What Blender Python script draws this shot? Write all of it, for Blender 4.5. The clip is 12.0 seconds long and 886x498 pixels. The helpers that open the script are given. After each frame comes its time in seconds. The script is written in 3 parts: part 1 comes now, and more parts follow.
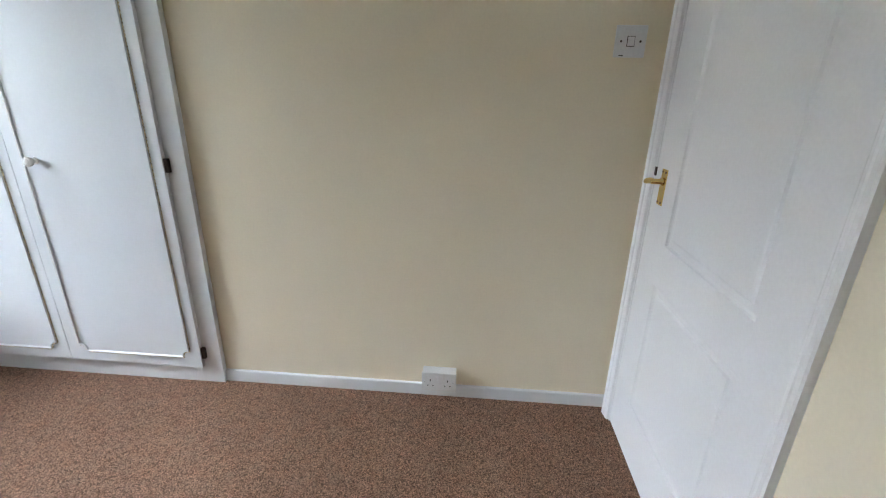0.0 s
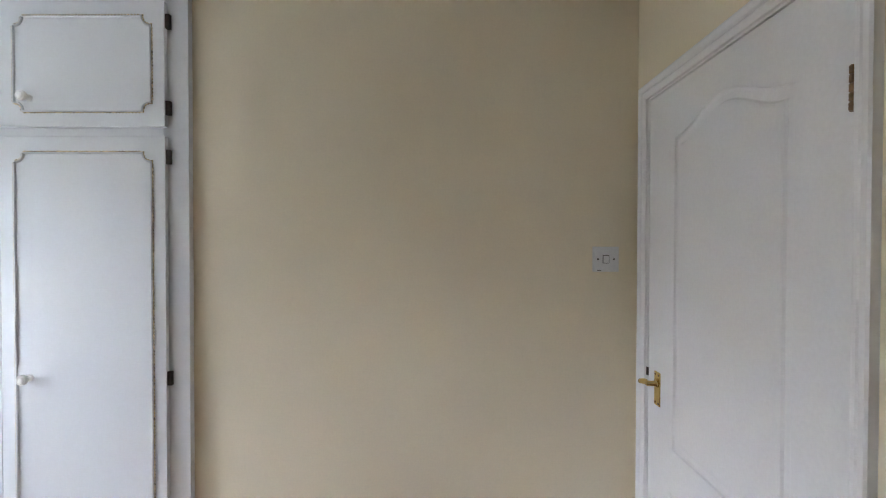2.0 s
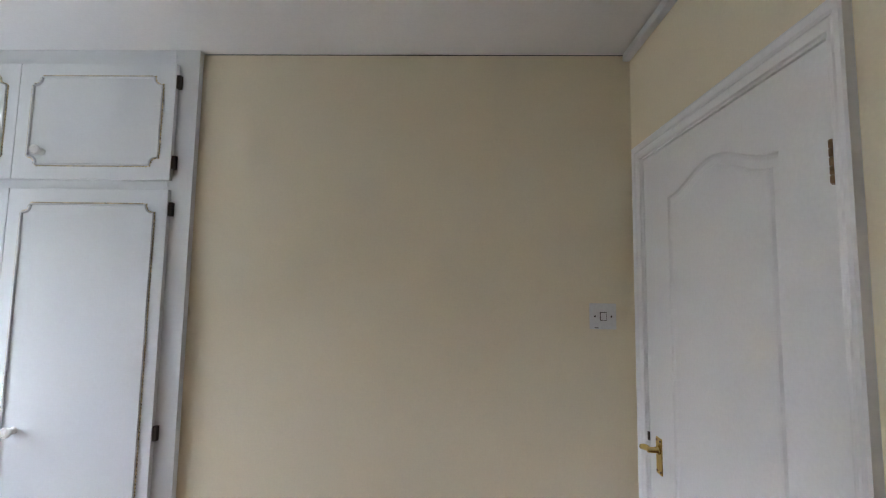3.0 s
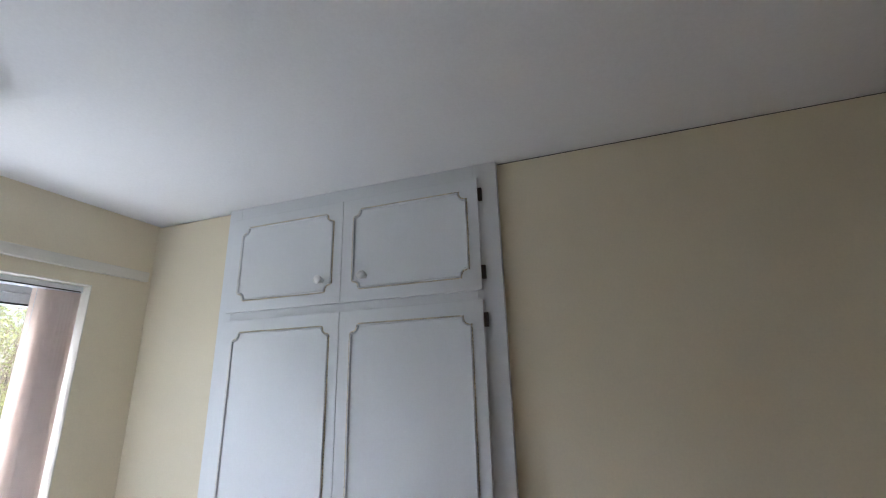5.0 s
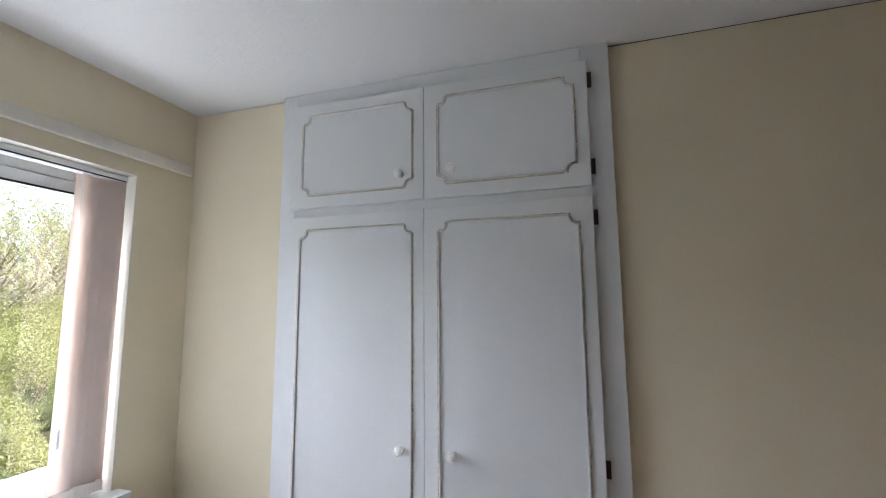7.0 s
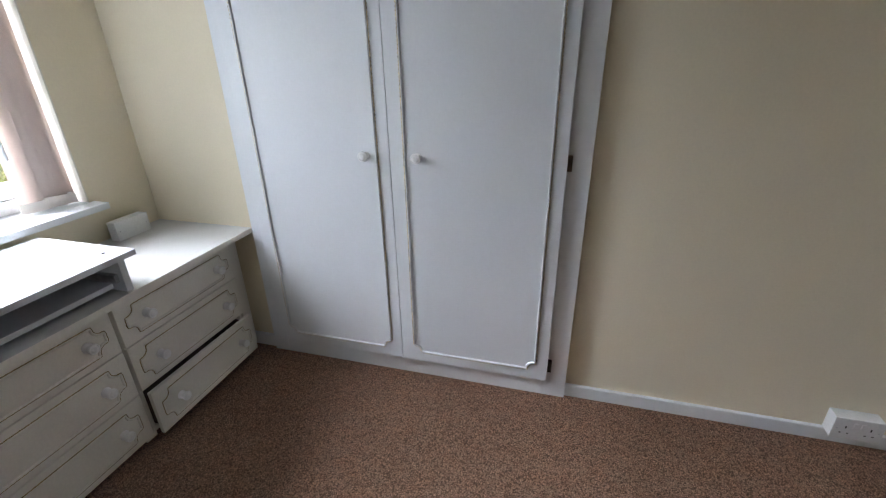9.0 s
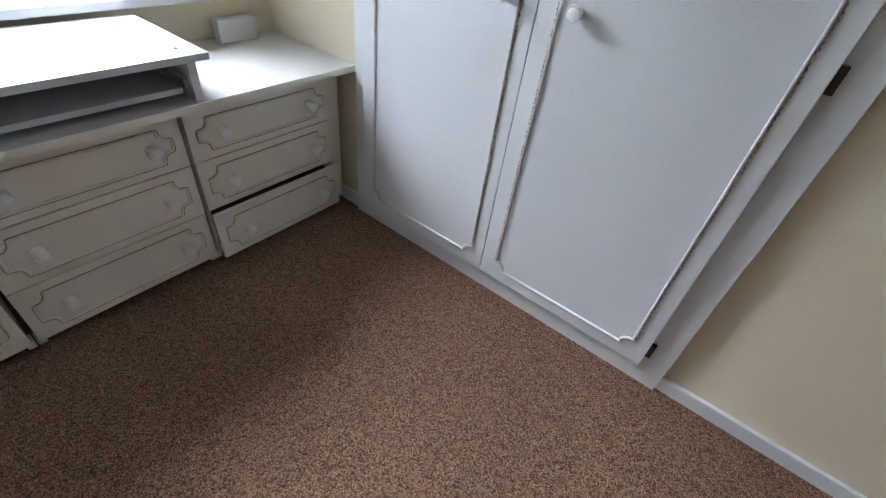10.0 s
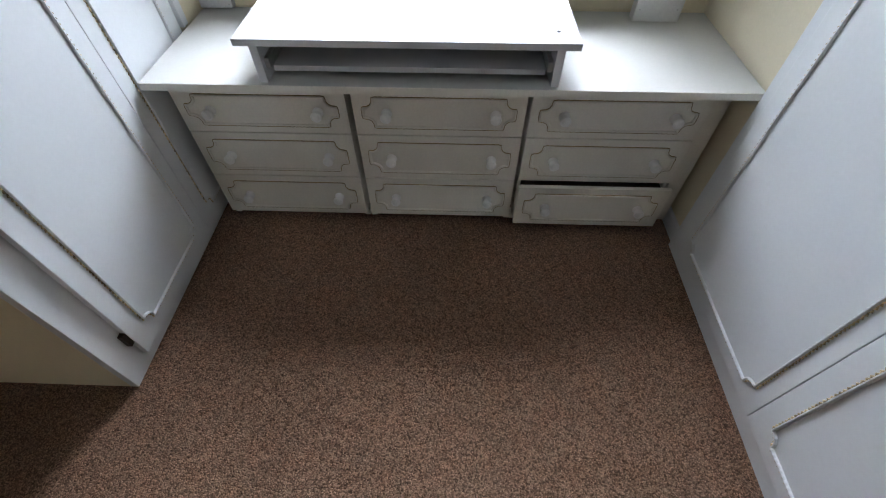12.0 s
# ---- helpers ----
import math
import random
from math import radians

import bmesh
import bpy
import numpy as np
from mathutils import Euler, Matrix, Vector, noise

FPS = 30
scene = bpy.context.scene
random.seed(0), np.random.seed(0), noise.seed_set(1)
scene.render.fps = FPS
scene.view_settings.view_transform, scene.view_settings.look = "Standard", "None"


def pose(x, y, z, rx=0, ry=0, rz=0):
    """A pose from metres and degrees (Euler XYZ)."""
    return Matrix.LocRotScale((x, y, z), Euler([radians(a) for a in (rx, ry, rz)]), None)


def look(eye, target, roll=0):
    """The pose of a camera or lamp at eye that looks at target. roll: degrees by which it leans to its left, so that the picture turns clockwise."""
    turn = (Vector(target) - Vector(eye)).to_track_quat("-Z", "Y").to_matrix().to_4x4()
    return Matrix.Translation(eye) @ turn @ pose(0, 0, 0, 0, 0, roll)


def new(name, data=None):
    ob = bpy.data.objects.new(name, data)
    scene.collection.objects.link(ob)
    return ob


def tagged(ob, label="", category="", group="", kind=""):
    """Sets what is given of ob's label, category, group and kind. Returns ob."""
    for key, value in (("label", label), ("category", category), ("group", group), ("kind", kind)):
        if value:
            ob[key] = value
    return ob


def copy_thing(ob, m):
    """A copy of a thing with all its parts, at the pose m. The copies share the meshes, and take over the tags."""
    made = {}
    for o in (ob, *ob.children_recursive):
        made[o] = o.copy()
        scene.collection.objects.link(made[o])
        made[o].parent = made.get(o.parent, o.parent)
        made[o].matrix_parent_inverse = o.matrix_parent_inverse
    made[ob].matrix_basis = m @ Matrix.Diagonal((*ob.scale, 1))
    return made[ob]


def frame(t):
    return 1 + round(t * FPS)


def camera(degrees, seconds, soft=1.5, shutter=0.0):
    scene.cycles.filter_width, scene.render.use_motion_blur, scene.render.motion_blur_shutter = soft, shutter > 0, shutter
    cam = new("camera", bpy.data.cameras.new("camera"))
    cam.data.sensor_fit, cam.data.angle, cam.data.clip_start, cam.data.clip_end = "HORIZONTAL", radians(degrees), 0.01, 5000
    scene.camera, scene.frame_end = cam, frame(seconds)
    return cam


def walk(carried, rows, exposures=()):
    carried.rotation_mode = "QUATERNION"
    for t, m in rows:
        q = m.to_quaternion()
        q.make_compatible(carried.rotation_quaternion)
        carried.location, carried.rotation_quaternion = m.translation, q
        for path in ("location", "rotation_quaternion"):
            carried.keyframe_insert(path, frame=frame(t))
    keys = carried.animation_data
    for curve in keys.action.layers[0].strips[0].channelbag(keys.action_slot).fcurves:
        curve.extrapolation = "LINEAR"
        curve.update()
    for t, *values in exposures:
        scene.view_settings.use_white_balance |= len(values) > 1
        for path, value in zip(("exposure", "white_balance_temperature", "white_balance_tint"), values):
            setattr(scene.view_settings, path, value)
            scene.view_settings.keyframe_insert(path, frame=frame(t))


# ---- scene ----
cam = camera(91.2, 12.0, soft=1.1)
PATH = [
    (0, (0.412, 0.026, 1.252), (0.274, 1.9, 0.568), 1.3),
    (0.2, (0.391, -0.008, 1.277), (0.253, 1.918, 0.753), 1.09),
    (0.5, (0.401, -0.019, 1.314), (0.267, 1.947, 0.975), 0.9),
    (0.7, (0.358, -0.029, 1.356), (0.27, 1.952, 1.093), 0.91),
    (1, (0.312, -0.031, 1.426), (0.281, 1.961, 1.249), 0.9),
    (1.2, (0.313, -0.025, 1.455), (0.284, 1.97, 1.313), 0.97),
    (1.5, (0.303, -0.024, 1.469), (0.275, 1.975, 1.387), 0.75),
    (2, (0.286, -0.032, 1.471), (0.269, 1.968, 1.445), 0.1),
    (2.2, (0.279, -0.05, 1.498), (0.282, 1.944, 1.349), 0.25),
    (2.5, (0.320, -0.030, 1.432), (0.307, 1.966, 1.306), 0.28),
    (2.7, (0.331, -0.028, 1.478), (0.300, 1.972, 1.459), 0.55),
    (4.3, (0.037, -0.036, 1.568), (-0.254, 1.856, 2.145), 1.3),
    (4.5, (-0.086, -0.036, 1.588), (-0.49, 1.845, 2.135), 0.8),
    (4.7, (-0.189, -0.005, 1.593), (-0.69, 1.851, 2.144), -0.72),
    (5, (-0.348, 0.008, 1.588), (-0.989, 1.815, 2.155), -1.6),
    (5.2, (-0.464, -0.011, 1.581), (-1.158, 1.773, 2.16), -1.09),
    (5.5, (-0.625, -0.042, 1.579), (-1.348, 1.723, 2.18), -0.8),
    (5.7, (-0.708, -0.057, 1.598), (-1.426, 1.713, 2.189), -0.85),
    (6, (-0.765, -0.029, 1.599), (-1.439, 1.767, 2.165), -0.7),
    (6.2, (-0.783, -0.016, 1.596), (-1.413, 1.806, 2.129), -0.85),
    (6.5, (-0.804, -0.014, 1.592), (-1.426, 1.837, 2.022), -0.8),
    (6.7, (-0.805, -0.002, 1.552), (-1.429, 1.865, 1.906), -0.43),
    (7, (-0.798, 0.017, 1.501), (-1.396, 1.91, 1.746), -0.4),
    (7.2, (-0.798, 0.024, 1.474), (-1.377, 1.933, 1.63), -0.37),
    (7.5, (-0.796, 0.023, 1.443), (-1.352, 1.944, 1.437), -0.4),
    (7.7, (-0.794, 0.022, 1.422), (-1.342, 1.941, 1.296), -0.4),
    (9.3, (-0.754, 0.193, 1.269), (-1.224, 1.913, 0.363), 0.3),
    (9.5, (-0.78, 0.274, 1.248), (-1.254, 1.957, 0.276), 3.7),
    (9.7, (-0.786, 0.351, 1.212), (-1.386, 1.909, 0.111), 7.03),
    (10, (-0.82, 0.471, 1.169), (-1.661, 1.749, -0.119), 8.1),
    (10.2, (-0.906, 0.564, 1.148), (-1.874, 1.656, -0.219), 9.12),
    (10.5, (-0.974, 0.653, 1.157), (-2.138, 1.407, -0.284), 6.6),
    (10.7, (-0.999, 0.707, 1.169), (-2.272, 1.192, -0.296), 2.75),
    (11, (-1.007, 0.762, 1.184), (-2.332, 0.947, -0.302), 1.1),
    (11.2, (-0.983, 0.773, 1.222), (-2.302, 0.83, -0.281), -2.41),
    (11.5, (-0.97, 0.772, 1.255), (-2.256, 0.764, -0.276), -3.2),
    (11.7, (-0.963, 0.759, 1.264), (-2.224, 0.737, -0.288), -2.35),
    (12, (-0.953, 0.75, 1.28), (-2.205, 0.707, -0.28), -0.1),
]
EXPOSURES = [(0.0, 3.35, 6200, 8), (1.0, 3.32, 6200, 11), (2.0, 3.34, 6300, 13), (2.7, 3.26, 6300, 13), (4.3, 2.88, 6000, 13), (5.5, 2.46, 6300, 14), (6.5, 2.52, 6400, 14), (7.0, 2.45, 6450, 14), (7.5, 2.22, 6600, 15), (9.5, 2.58, 6250, 11), (10.2, 2.66, 6200, 10), (11.0, 2.30, 6200, 9), (12.0, 2.38, 6250, 9)]
walk(cam, [(t, look(eye, target, roll)) for t, eye, target, roll in PATH], EXPOSURES)


# ---- world, sun ----
world = bpy.data.worlds.new("world")
scene.world = world
world.use_nodes = True
wt = world.node_tree
sky = wt.nodes.new("ShaderNodeTexSky")
sky.sky_type, sky.sun_disc = "NISHITA", False
sky.sun_elevation, sky.sun_rotation = radians(48), radians(70)
sky.air_density, sky.dust_density = 1.2, 4.0
back = wt.nodes["Background"]
back.inputs["Strength"].default_value = 0.15
wt.links.new(sky.outputs["Color"], back.inputs["Color"])
sun = new("sun", bpy.data.lights.new("sun", "SUN"))
sun.data.energy, sun.data.angle, sun.data.color = 2.2, radians(0.6), (1.0, 0.95, 0.86)
sun.matrix_world = look((12, 4, 14), (0, 0, 0))


def window_light(name, watts, colour, eye, target, wide, high):
    """Daylight that reaches the window opening from above or from below, as an area lamp outside it."""
    lamp = new(name, bpy.data.lights.new(name, "AREA"))
    lamp.data.shape, lamp.data.size, lamp.data.size_y = "RECTANGLE", wide, high
    lamp.data.energy, lamp.data.color = watts, colour
    lamp.matrix_world = look(eye, target) @ pose(0, 0, 0, 0, 0, 0)
    return lamp


window_light("sky_light", 192.0, (0.83, 0.88, 1.0), (-4.5, 0.70, 3.75), (-1.0, 0.70, 0.95), 3.0, 3.4)
window_light("ground_light", 3.6, (0.85, 0.90, 1.0), (-3.25, 0.68, 0.30), (-1.2, 0.68, 2.2), 1.3, 0.7)


# ---- materials ----
def material(name, base, rough=0.5, metal=0.0, spread=0.06, scale=3.0, fine=0.04, fine_scale=120.0, bump=0.1, bump_scale=200.0, distance=0.001, spec=0.5):
    """A painted or plain surface: base colour varied at two scales, with fine relief."""
    m = bpy.data.materials.new(name)
    m.use_nodes = True
    nt, bsdf = m.node_tree, m.node_tree.nodes["Principled BSDF"]
    bsdf.inputs["Roughness"].default_value, bsdf.inputs["Metallic"].default_value = rough, metal
    bsdf.inputs["Specular IOR Level"].default_value = spec
    co = nt.nodes.new("ShaderNodeTexCoord")

    def noise_node(sc, detail):
        n = nt.nodes.new("ShaderNodeTexNoise")
        n.inputs["Scale"].default_value, n.inputs["Detail"].default_value = sc, detail
        nt.links.new(co.outputs["Object"], n.inputs["Vector"])
        return n

    def ramp(n, lo, hi):
        r = nt.nodes.new("ShaderNodeMapRange")
        r.inputs["From Min"].default_value, r.inputs["From Max"].default_value = 0.3, 0.7
        r.inputs["To Min"].default_value, r.inputs["To Max"].default_value = lo, hi
        nt.links.new(n.outputs["Fac"], r.inputs["Value"])
        return r

    big, small = noise_node(scale, 4), noise_node(fine_scale, 3)
    a, b = ramp(big, 1 - spread, 1 + spread), ramp(small, 1 - fine, 1 + fine)
    mul = nt.nodes.new("ShaderNodeMath")
    mul.operation = "MULTIPLY"
    nt.links.new(a.outputs[0], mul.inputs[0]), nt.links.new(b.outputs[0], mul.inputs[1])
    tint = nt.nodes.new("ShaderNodeVectorMath")
    tint.operation = "SCALE"
    tint.inputs[0].default_value = base
    nt.links.new(mul.outputs[0], tint.inputs["Scale"])
    nt.links.new(tint.outputs["Vector"], bsdf.inputs["Base Color"])
    rr = ramp(noise_node(scale * 4, 3), rough * 0.92, min(rough * 1.1, 1))
    nt.links.new(rr.outputs[0], bsdf.inputs["Roughness"])
    if bump:
        bn = nt.nodes.new("ShaderNodeBump")
        bn.inputs["Strength"].default_value, bn.inputs["Distance"].default_value = bump, distance
        nt.links.new(noise_node(bump_scale, 3).outputs["Fac"], bn.inputs["Height"])
        nt.links.new(bn.outputs["Normal"], bsdf.inputs["Normal"])
    return m


CREAM = material("cream_emulsion", (0.79, 0.708, 0.53), 0.75, spread=0.025, scale=1.6, fine=0.02, bump=0.25, bump_scale=160, distance=0.0008, spec=0.25)
CEIL = material("ceiling_emulsion", (0.80, 0.80, 0.79), 0.85, spread=0.02, scale=1.2, fine=0.02, bump=0.3, bump_scale=60, distance=0.0012, spec=0.2)
GLOSS = material("white_gloss_paint", (0.735, 0.751, 0.752), 0.30, spread=0.02, scale=2.5, fine=0.015, bump=0.10, bump_scale=45, distance=0.0006)
REVEAL = material("warm_white_paint", (0.74, 0.705, 0.61), 0.5, spread=0.03, scale=3, fine=0.02, bump=0.15, bump_scale=60, distance=0.0006)
DOORWHITE = material("white_door_paint", (0.80, 0.80, 0.79), 0.42, spread=0.02, scale=2.5, fine=0.02, bump=0.15, bump_scale=60, distance=0.0006)
OFFWHITE = material("aged_white_laminate", (0.80, 0.775, 0.69), 0.45, spread=0.05, scale=5, fine=0.03, bump=0.10, bump_scale=70, distance=0.0005)
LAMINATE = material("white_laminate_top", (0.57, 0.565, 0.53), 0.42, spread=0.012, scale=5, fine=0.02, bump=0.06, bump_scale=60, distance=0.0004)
GREYLAM = material("pale_grey_laminate", (0.66, 0.67, 0.68), 0.22, spread=0.02, scale=6, fine=0.01, bump=0.04, bump_scale=80, distance=0.0003)
PLASTIC = material("white_plastic", (0.71, 0.71, 0.69), 0.35, spread=0.02, bump=0.0)
KNOBWHITE = material("white_knob_enamel", (0.92, 0.92, 0.89), 0.38, spread=0.02, bump=0.0)
UPVC = material("white_upvc", (0.82, 0.83, 0.84), 0.28, spread=0.02, bump=0.0)
PALEGILT = material("rubbed_gilt", (0.56, 0.46, 0.28), 0.34, metal=0.3, spread=0.75, scale=75, fine=0.3, fine_scale=300, bump=0.3, bump_scale=300)
GILT = material("worn_gilt", (0.36, 0.28, 0.14), 0.42, metal=0.4, spread=0.45, scale=40, fine=0.25, fine_scale=300, bump=0.3, bump_scale=300)
BRASS = material("polished_brass", (0.78, 0.59, 0.25), 0.16, metal=1.0, spread=0.08, scale=30, bump=0.05, bump_scale=200)
AGED = material("tarnished_brass", (0.24, 0.15, 0.08), 0.45, metal=0.75, spread=0.4, scale=60, bump=0.2, bump_scale=300)
BROWN = material("bronze_hinge", (0.05, 0.035, 0.025), 0.45, metal=0.5, spread=0.25, scale=60, bump=0.1)
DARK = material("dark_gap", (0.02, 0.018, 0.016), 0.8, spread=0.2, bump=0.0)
STEEL = material("steel", (0.55, 0.55, 0.54), 0.35, metal=1.0, spread=0.1, scale=80, bump=0.0)
BRICK = material("outer_render", (0.35, 0.27, 0.22), 0.9, spread=0.15, bump=0.3, bump_scale=40, distance=0.004)
# tray colour, darkened to give the black shade inside an open drawer
TRAYSHADE = material("shade_dark_tray", (0.075, 0.05, 0.035), 0.8, spread=0.15, scale=12, bump=0.1, bump_scale=200)
FROST = material("white_glass_bulb", (0.75, 0.75, 0.72), 0.25, spread=0.02, bump=0.0)


def carpet_material():
    """Brown twist-pile carpet: speckled tufts with shade painted between them, and a slow change of tone where the pile
    lies over.
    """
    m = material("brown_twist_carpet", (0.295, 0.174, 0.116), 0.95, spread=0.10, scale=2.2, fine=0.10, fine_scale=60, bump=0.0, spec=0.1)
    nt, bsdf = m.node_tree, m.node_tree.nodes["Principled BSDF"]
    co = nt.nodes.new("ShaderNodeTexCoord")
    plain = bsdf.inputs["Base Color"].links[0].from_socket
    # yarn dyed in slightly different browns: redder and greyer drifts
    drift = nt.nodes.new("ShaderNodeTexNoise")
    drift.inputs["Scale"].default_value, drift.inputs["Detail"].default_value, drift.inputs["Roughness"].default_value = 14, 6, 0.75
    nt.links.new(co.outputs["Object"], drift.inputs["Vector"])
    shift = nt.nodes.new("ShaderNodeMapRange")
    shift.inputs["From Min"].default_value, shift.inputs["From Max"].default_value = 0.35, 0.65
    nt.links.new(drift.outputs["Fac"], shift.inputs["Value"])
    hue = nt.nodes.new("ShaderNodeMix")
    hue.data_type, hue.blend_type = "RGBA", "MIX"
    hue.inputs[6].default_value, hue.inputs[7].default_value = (1.05, 0.98, 0.94, 1), (0.96, 1.02, 1.05, 1)
    nt.links.new(shift.outputs[0], hue.inputs["Factor"])
    dyed = nt.nodes.new("ShaderNodeVectorMath")
    dyed.operation = "MULTIPLY"
    nt.links.new(plain, dyed.inputs[0]), nt.links.new(hue.outputs[2], dyed.inputs[1])
    old = dyed.outputs["Vector"]
    v = nt.nodes.new("ShaderNodeTexVoronoi")
    v.inputs["Scale"].default_value = 290
    v.inputs["Randomness"].default_value = 0.85
    n2 = nt.nodes.new("ShaderNodeTexNoise")
    n2.inputs["Scale"].default_value, n2.inputs["Detail"].default_value = 150, 2
    for q in (v, n2):
        nt.links.new(co.outputs["Object"], q.inputs["Vector"])
    cell = nt.nodes.new("ShaderNodeRGBToBW")
    nt.links.new(v.outputs["Color"], cell.inputs["Color"])
    fac = nt.nodes.new("ShaderNodeMapRange")
    fac.inputs["From Min"].default_value, fac.inputs["From Max"].default_value = 0.15, 0.85
    fac.inputs["To Min"].default_value, fac.inputs["To Max"].default_value = 0.40, 1.74
    nt.links.new(cell.outputs[0], fac.inputs["Value"])
    # shade between tufts put into the colour: darker towards cell edges
    pit_shade = nt.nodes.new("ShaderNodeMapRange")
    pit_shade.inputs["From Min"].default_value, pit_shade.inputs["From Max"].default_value = 0.1, 0.75
    pit_shade.inputs["To Min"].default_value, pit_shade.inputs["To Max"].default_value = 1.15, 0.55
    nt.links.new(v.outputs["Distance"], pit_shade.inputs["Value"])
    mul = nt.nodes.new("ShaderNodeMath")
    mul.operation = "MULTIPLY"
    nt.links.new(fac.outputs[0], mul.inputs[0]), nt.links.new(pit_shade.outputs[0], mul.inputs[1])
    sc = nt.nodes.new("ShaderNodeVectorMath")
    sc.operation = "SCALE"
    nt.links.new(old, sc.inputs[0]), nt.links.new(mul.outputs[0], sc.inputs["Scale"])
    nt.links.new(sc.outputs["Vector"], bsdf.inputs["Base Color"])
    add = nt.nodes.new("ShaderNodeMath")
    add.operation = "SUBTRACT"
    nt.links.new(n2.outputs["Fac"], add.inputs[0]), nt.links.new(v.outputs["Distance"], add.inputs[1])
    bn = nt.nodes.new("ShaderNodeBump")
    bn.inputs["Strength"].default_value, bn.inputs["Distance"].default_value = 0.9, 0.004
    nt.links.new(add.outputs[0], bn.inputs["Height"])
    nt.links.new(bn.outputs["Normal"], bsdf.inputs["Normal"])
    return m


def glass_material(name, rough, tint):
    m = bpy.data.materials.new(name)
    m.use_nodes = True
    b = m.node_tree.nodes["Principled BSDF"]
    b.inputs["Transmission Weight"].default_value = 1.0
    b.inputs["Roughness"].default_value = rough
    b.inputs["Base Color"].default_value = (*tint, 1)
    b.inputs["IOR"].default_value = 1.45
    return m


def fabric_material():
    """Dusty pink woven blind cloth that lets some daylight through."""
    m = material("pink_blind_cloth", (0.83, 0.725, 0.65), 0.9, spread=0.04, scale=8, fine=0.06, fine_scale=400, bump=0.2, bump_scale=500, spec=0.1)
    nt = m.node_tree
    b, out = nt.nodes["Principled BSDF"], nt.nodes["Material Output"]
    tr = nt.nodes.new("ShaderNodeBsdfTranslucent")
    tr.inputs["Color"].default_value = (0.86, 0.68, 0.58, 1)
    mix = nt.nodes.new("ShaderNodeMixShader")
    mix.inputs[0].default_value = 0.10
    nt.links.new(b.outputs[0], mix.inputs[1]), nt.links.new(tr.outputs[0], mix.inputs[2])
    nt.links.new(mix.outputs[0], out.inputs["Surface"])
    return m


def leaf_material(name, base, through_colour):
    m = material(name, base, 0.5, spread=0.25, scale=1.2, fine=0.2, fine_scale=30, bump=0.0)
    nt = m.node_tree
    b, out = nt.nodes["Principled BSDF"], nt.nodes["Material Output"]
    old = b.inputs["Base Color"].links[0].from_socket
    geo = nt.nodes.new("ShaderNodeNewGeometry")
    mr = nt.nodes.new("ShaderNodeMapRange")
    mr.inputs["To Min"].default_value, mr.inputs["To Max"].default_value = 0.3, 1.5
    nt.links.new(geo.outputs["Random Per Island"], mr.inputs["Value"])
    sc = nt.nodes.new("ShaderNodeVectorMath")
    sc.operation = "SCALE"
    nt.links.new(old, sc.inputs[0]), nt.links.new(mr.outputs[0], sc.inputs["Scale"])
    nt.links.new(sc.outputs["Vector"], b.inputs["Base Color"])
    tr = nt.nodes.new("ShaderNodeBsdfTranslucent")
    tr.inputs["Color"].default_value = (*through_colour, 1)
    mix = nt.nodes.new("ShaderNodeMixShader")
    mix.inputs[0].default_value = 0.35
    nt.links.new(b.outputs[0], mix.inputs[1]), nt.links.new(tr.outputs[0], mix.inputs[2])
    nt.links.new(mix.outputs[0], out.inputs["Surface"])
    return m


def stippled_ceiling(m):
    """Patches of rough old stipple that show through the paint."""
    nt, bsdf = m.node_tree, m.node_tree.nodes["Principled BSDF"]
    co = nt.nodes.new("ShaderNodeTexCoord")
    patch, grit = nt.nodes.new("ShaderNodeTexNoise"), nt.nodes.new("ShaderNodeTexNoise")
    patch.inputs["Scale"].default_value, patch.inputs["Detail"].default_value = 2.2, 5
    grit.inputs["Scale"].default_value, grit.inputs["Detail"].default_value = 75, 2
    for n in (patch, grit):
        nt.links.new(co.outputs["Object"], n.inputs["Vector"])
    cut, spot, mul = nt.nodes.new("ShaderNodeMapRange"), nt.nodes.new("ShaderNodeMapRange"), nt.nodes.new("ShaderNodeMath")
    cut.inputs["From Min"].default_value, cut.inputs["From Max"].default_value = 0.54, 0.66
    spot.inputs["From Min"].default_value, spot.inputs["From Max"].default_value = 0.50, 0.68
    nt.links.new(patch.outputs["Fac"], cut.inputs["Value"]), nt.links.new(grit.outputs["Fac"], spot.inputs["Value"])
    mul.operation = "MULTIPLY"
    nt.links.new(cut.outputs[0], mul.inputs[0]), nt.links.new(spot.outputs[0], mul.inputs[1])
    bn = nt.nodes.new("ShaderNodeBump")
    bn.inputs["Strength"].default_value, bn.inputs["Distance"].default_value = 0.4, 0.002
    nt.links.new(mul.outputs[0], bn.inputs["Height"])
    nt.links.new(bsdf.inputs["Normal"].links[0].from_socket, bn.inputs["Normal"])
    nt.links.new(bn.outputs["Normal"], bsdf.inputs["Normal"])


stippled_ceiling(CEIL)
CARPET = carpet_material()
PANE = glass_material("window_glass", 0.0, (0.98, 0.99, 0.98))
RIBBED = glass_material("ribbed_glass", 0.02, (0.97, 0.96, 0.94))
nt = RIBBED.node_tree
veil = nt.nodes.new("ShaderNodeBsdfDiffuse")
veil.inputs["Color"].default_value = (0.95, 0.94, 0.92, 1)
thin = nt.nodes.new("ShaderNodeBsdfTranslucent")
thin.inputs["Color"].default_value = (0.95, 0.94, 0.92, 1)
white, both = nt.nodes.new("ShaderNodeMixShader"), nt.nodes.new("ShaderNodeMixShader")
white.inputs[0].default_value, both.inputs[0].default_value = 0.68, 0.26
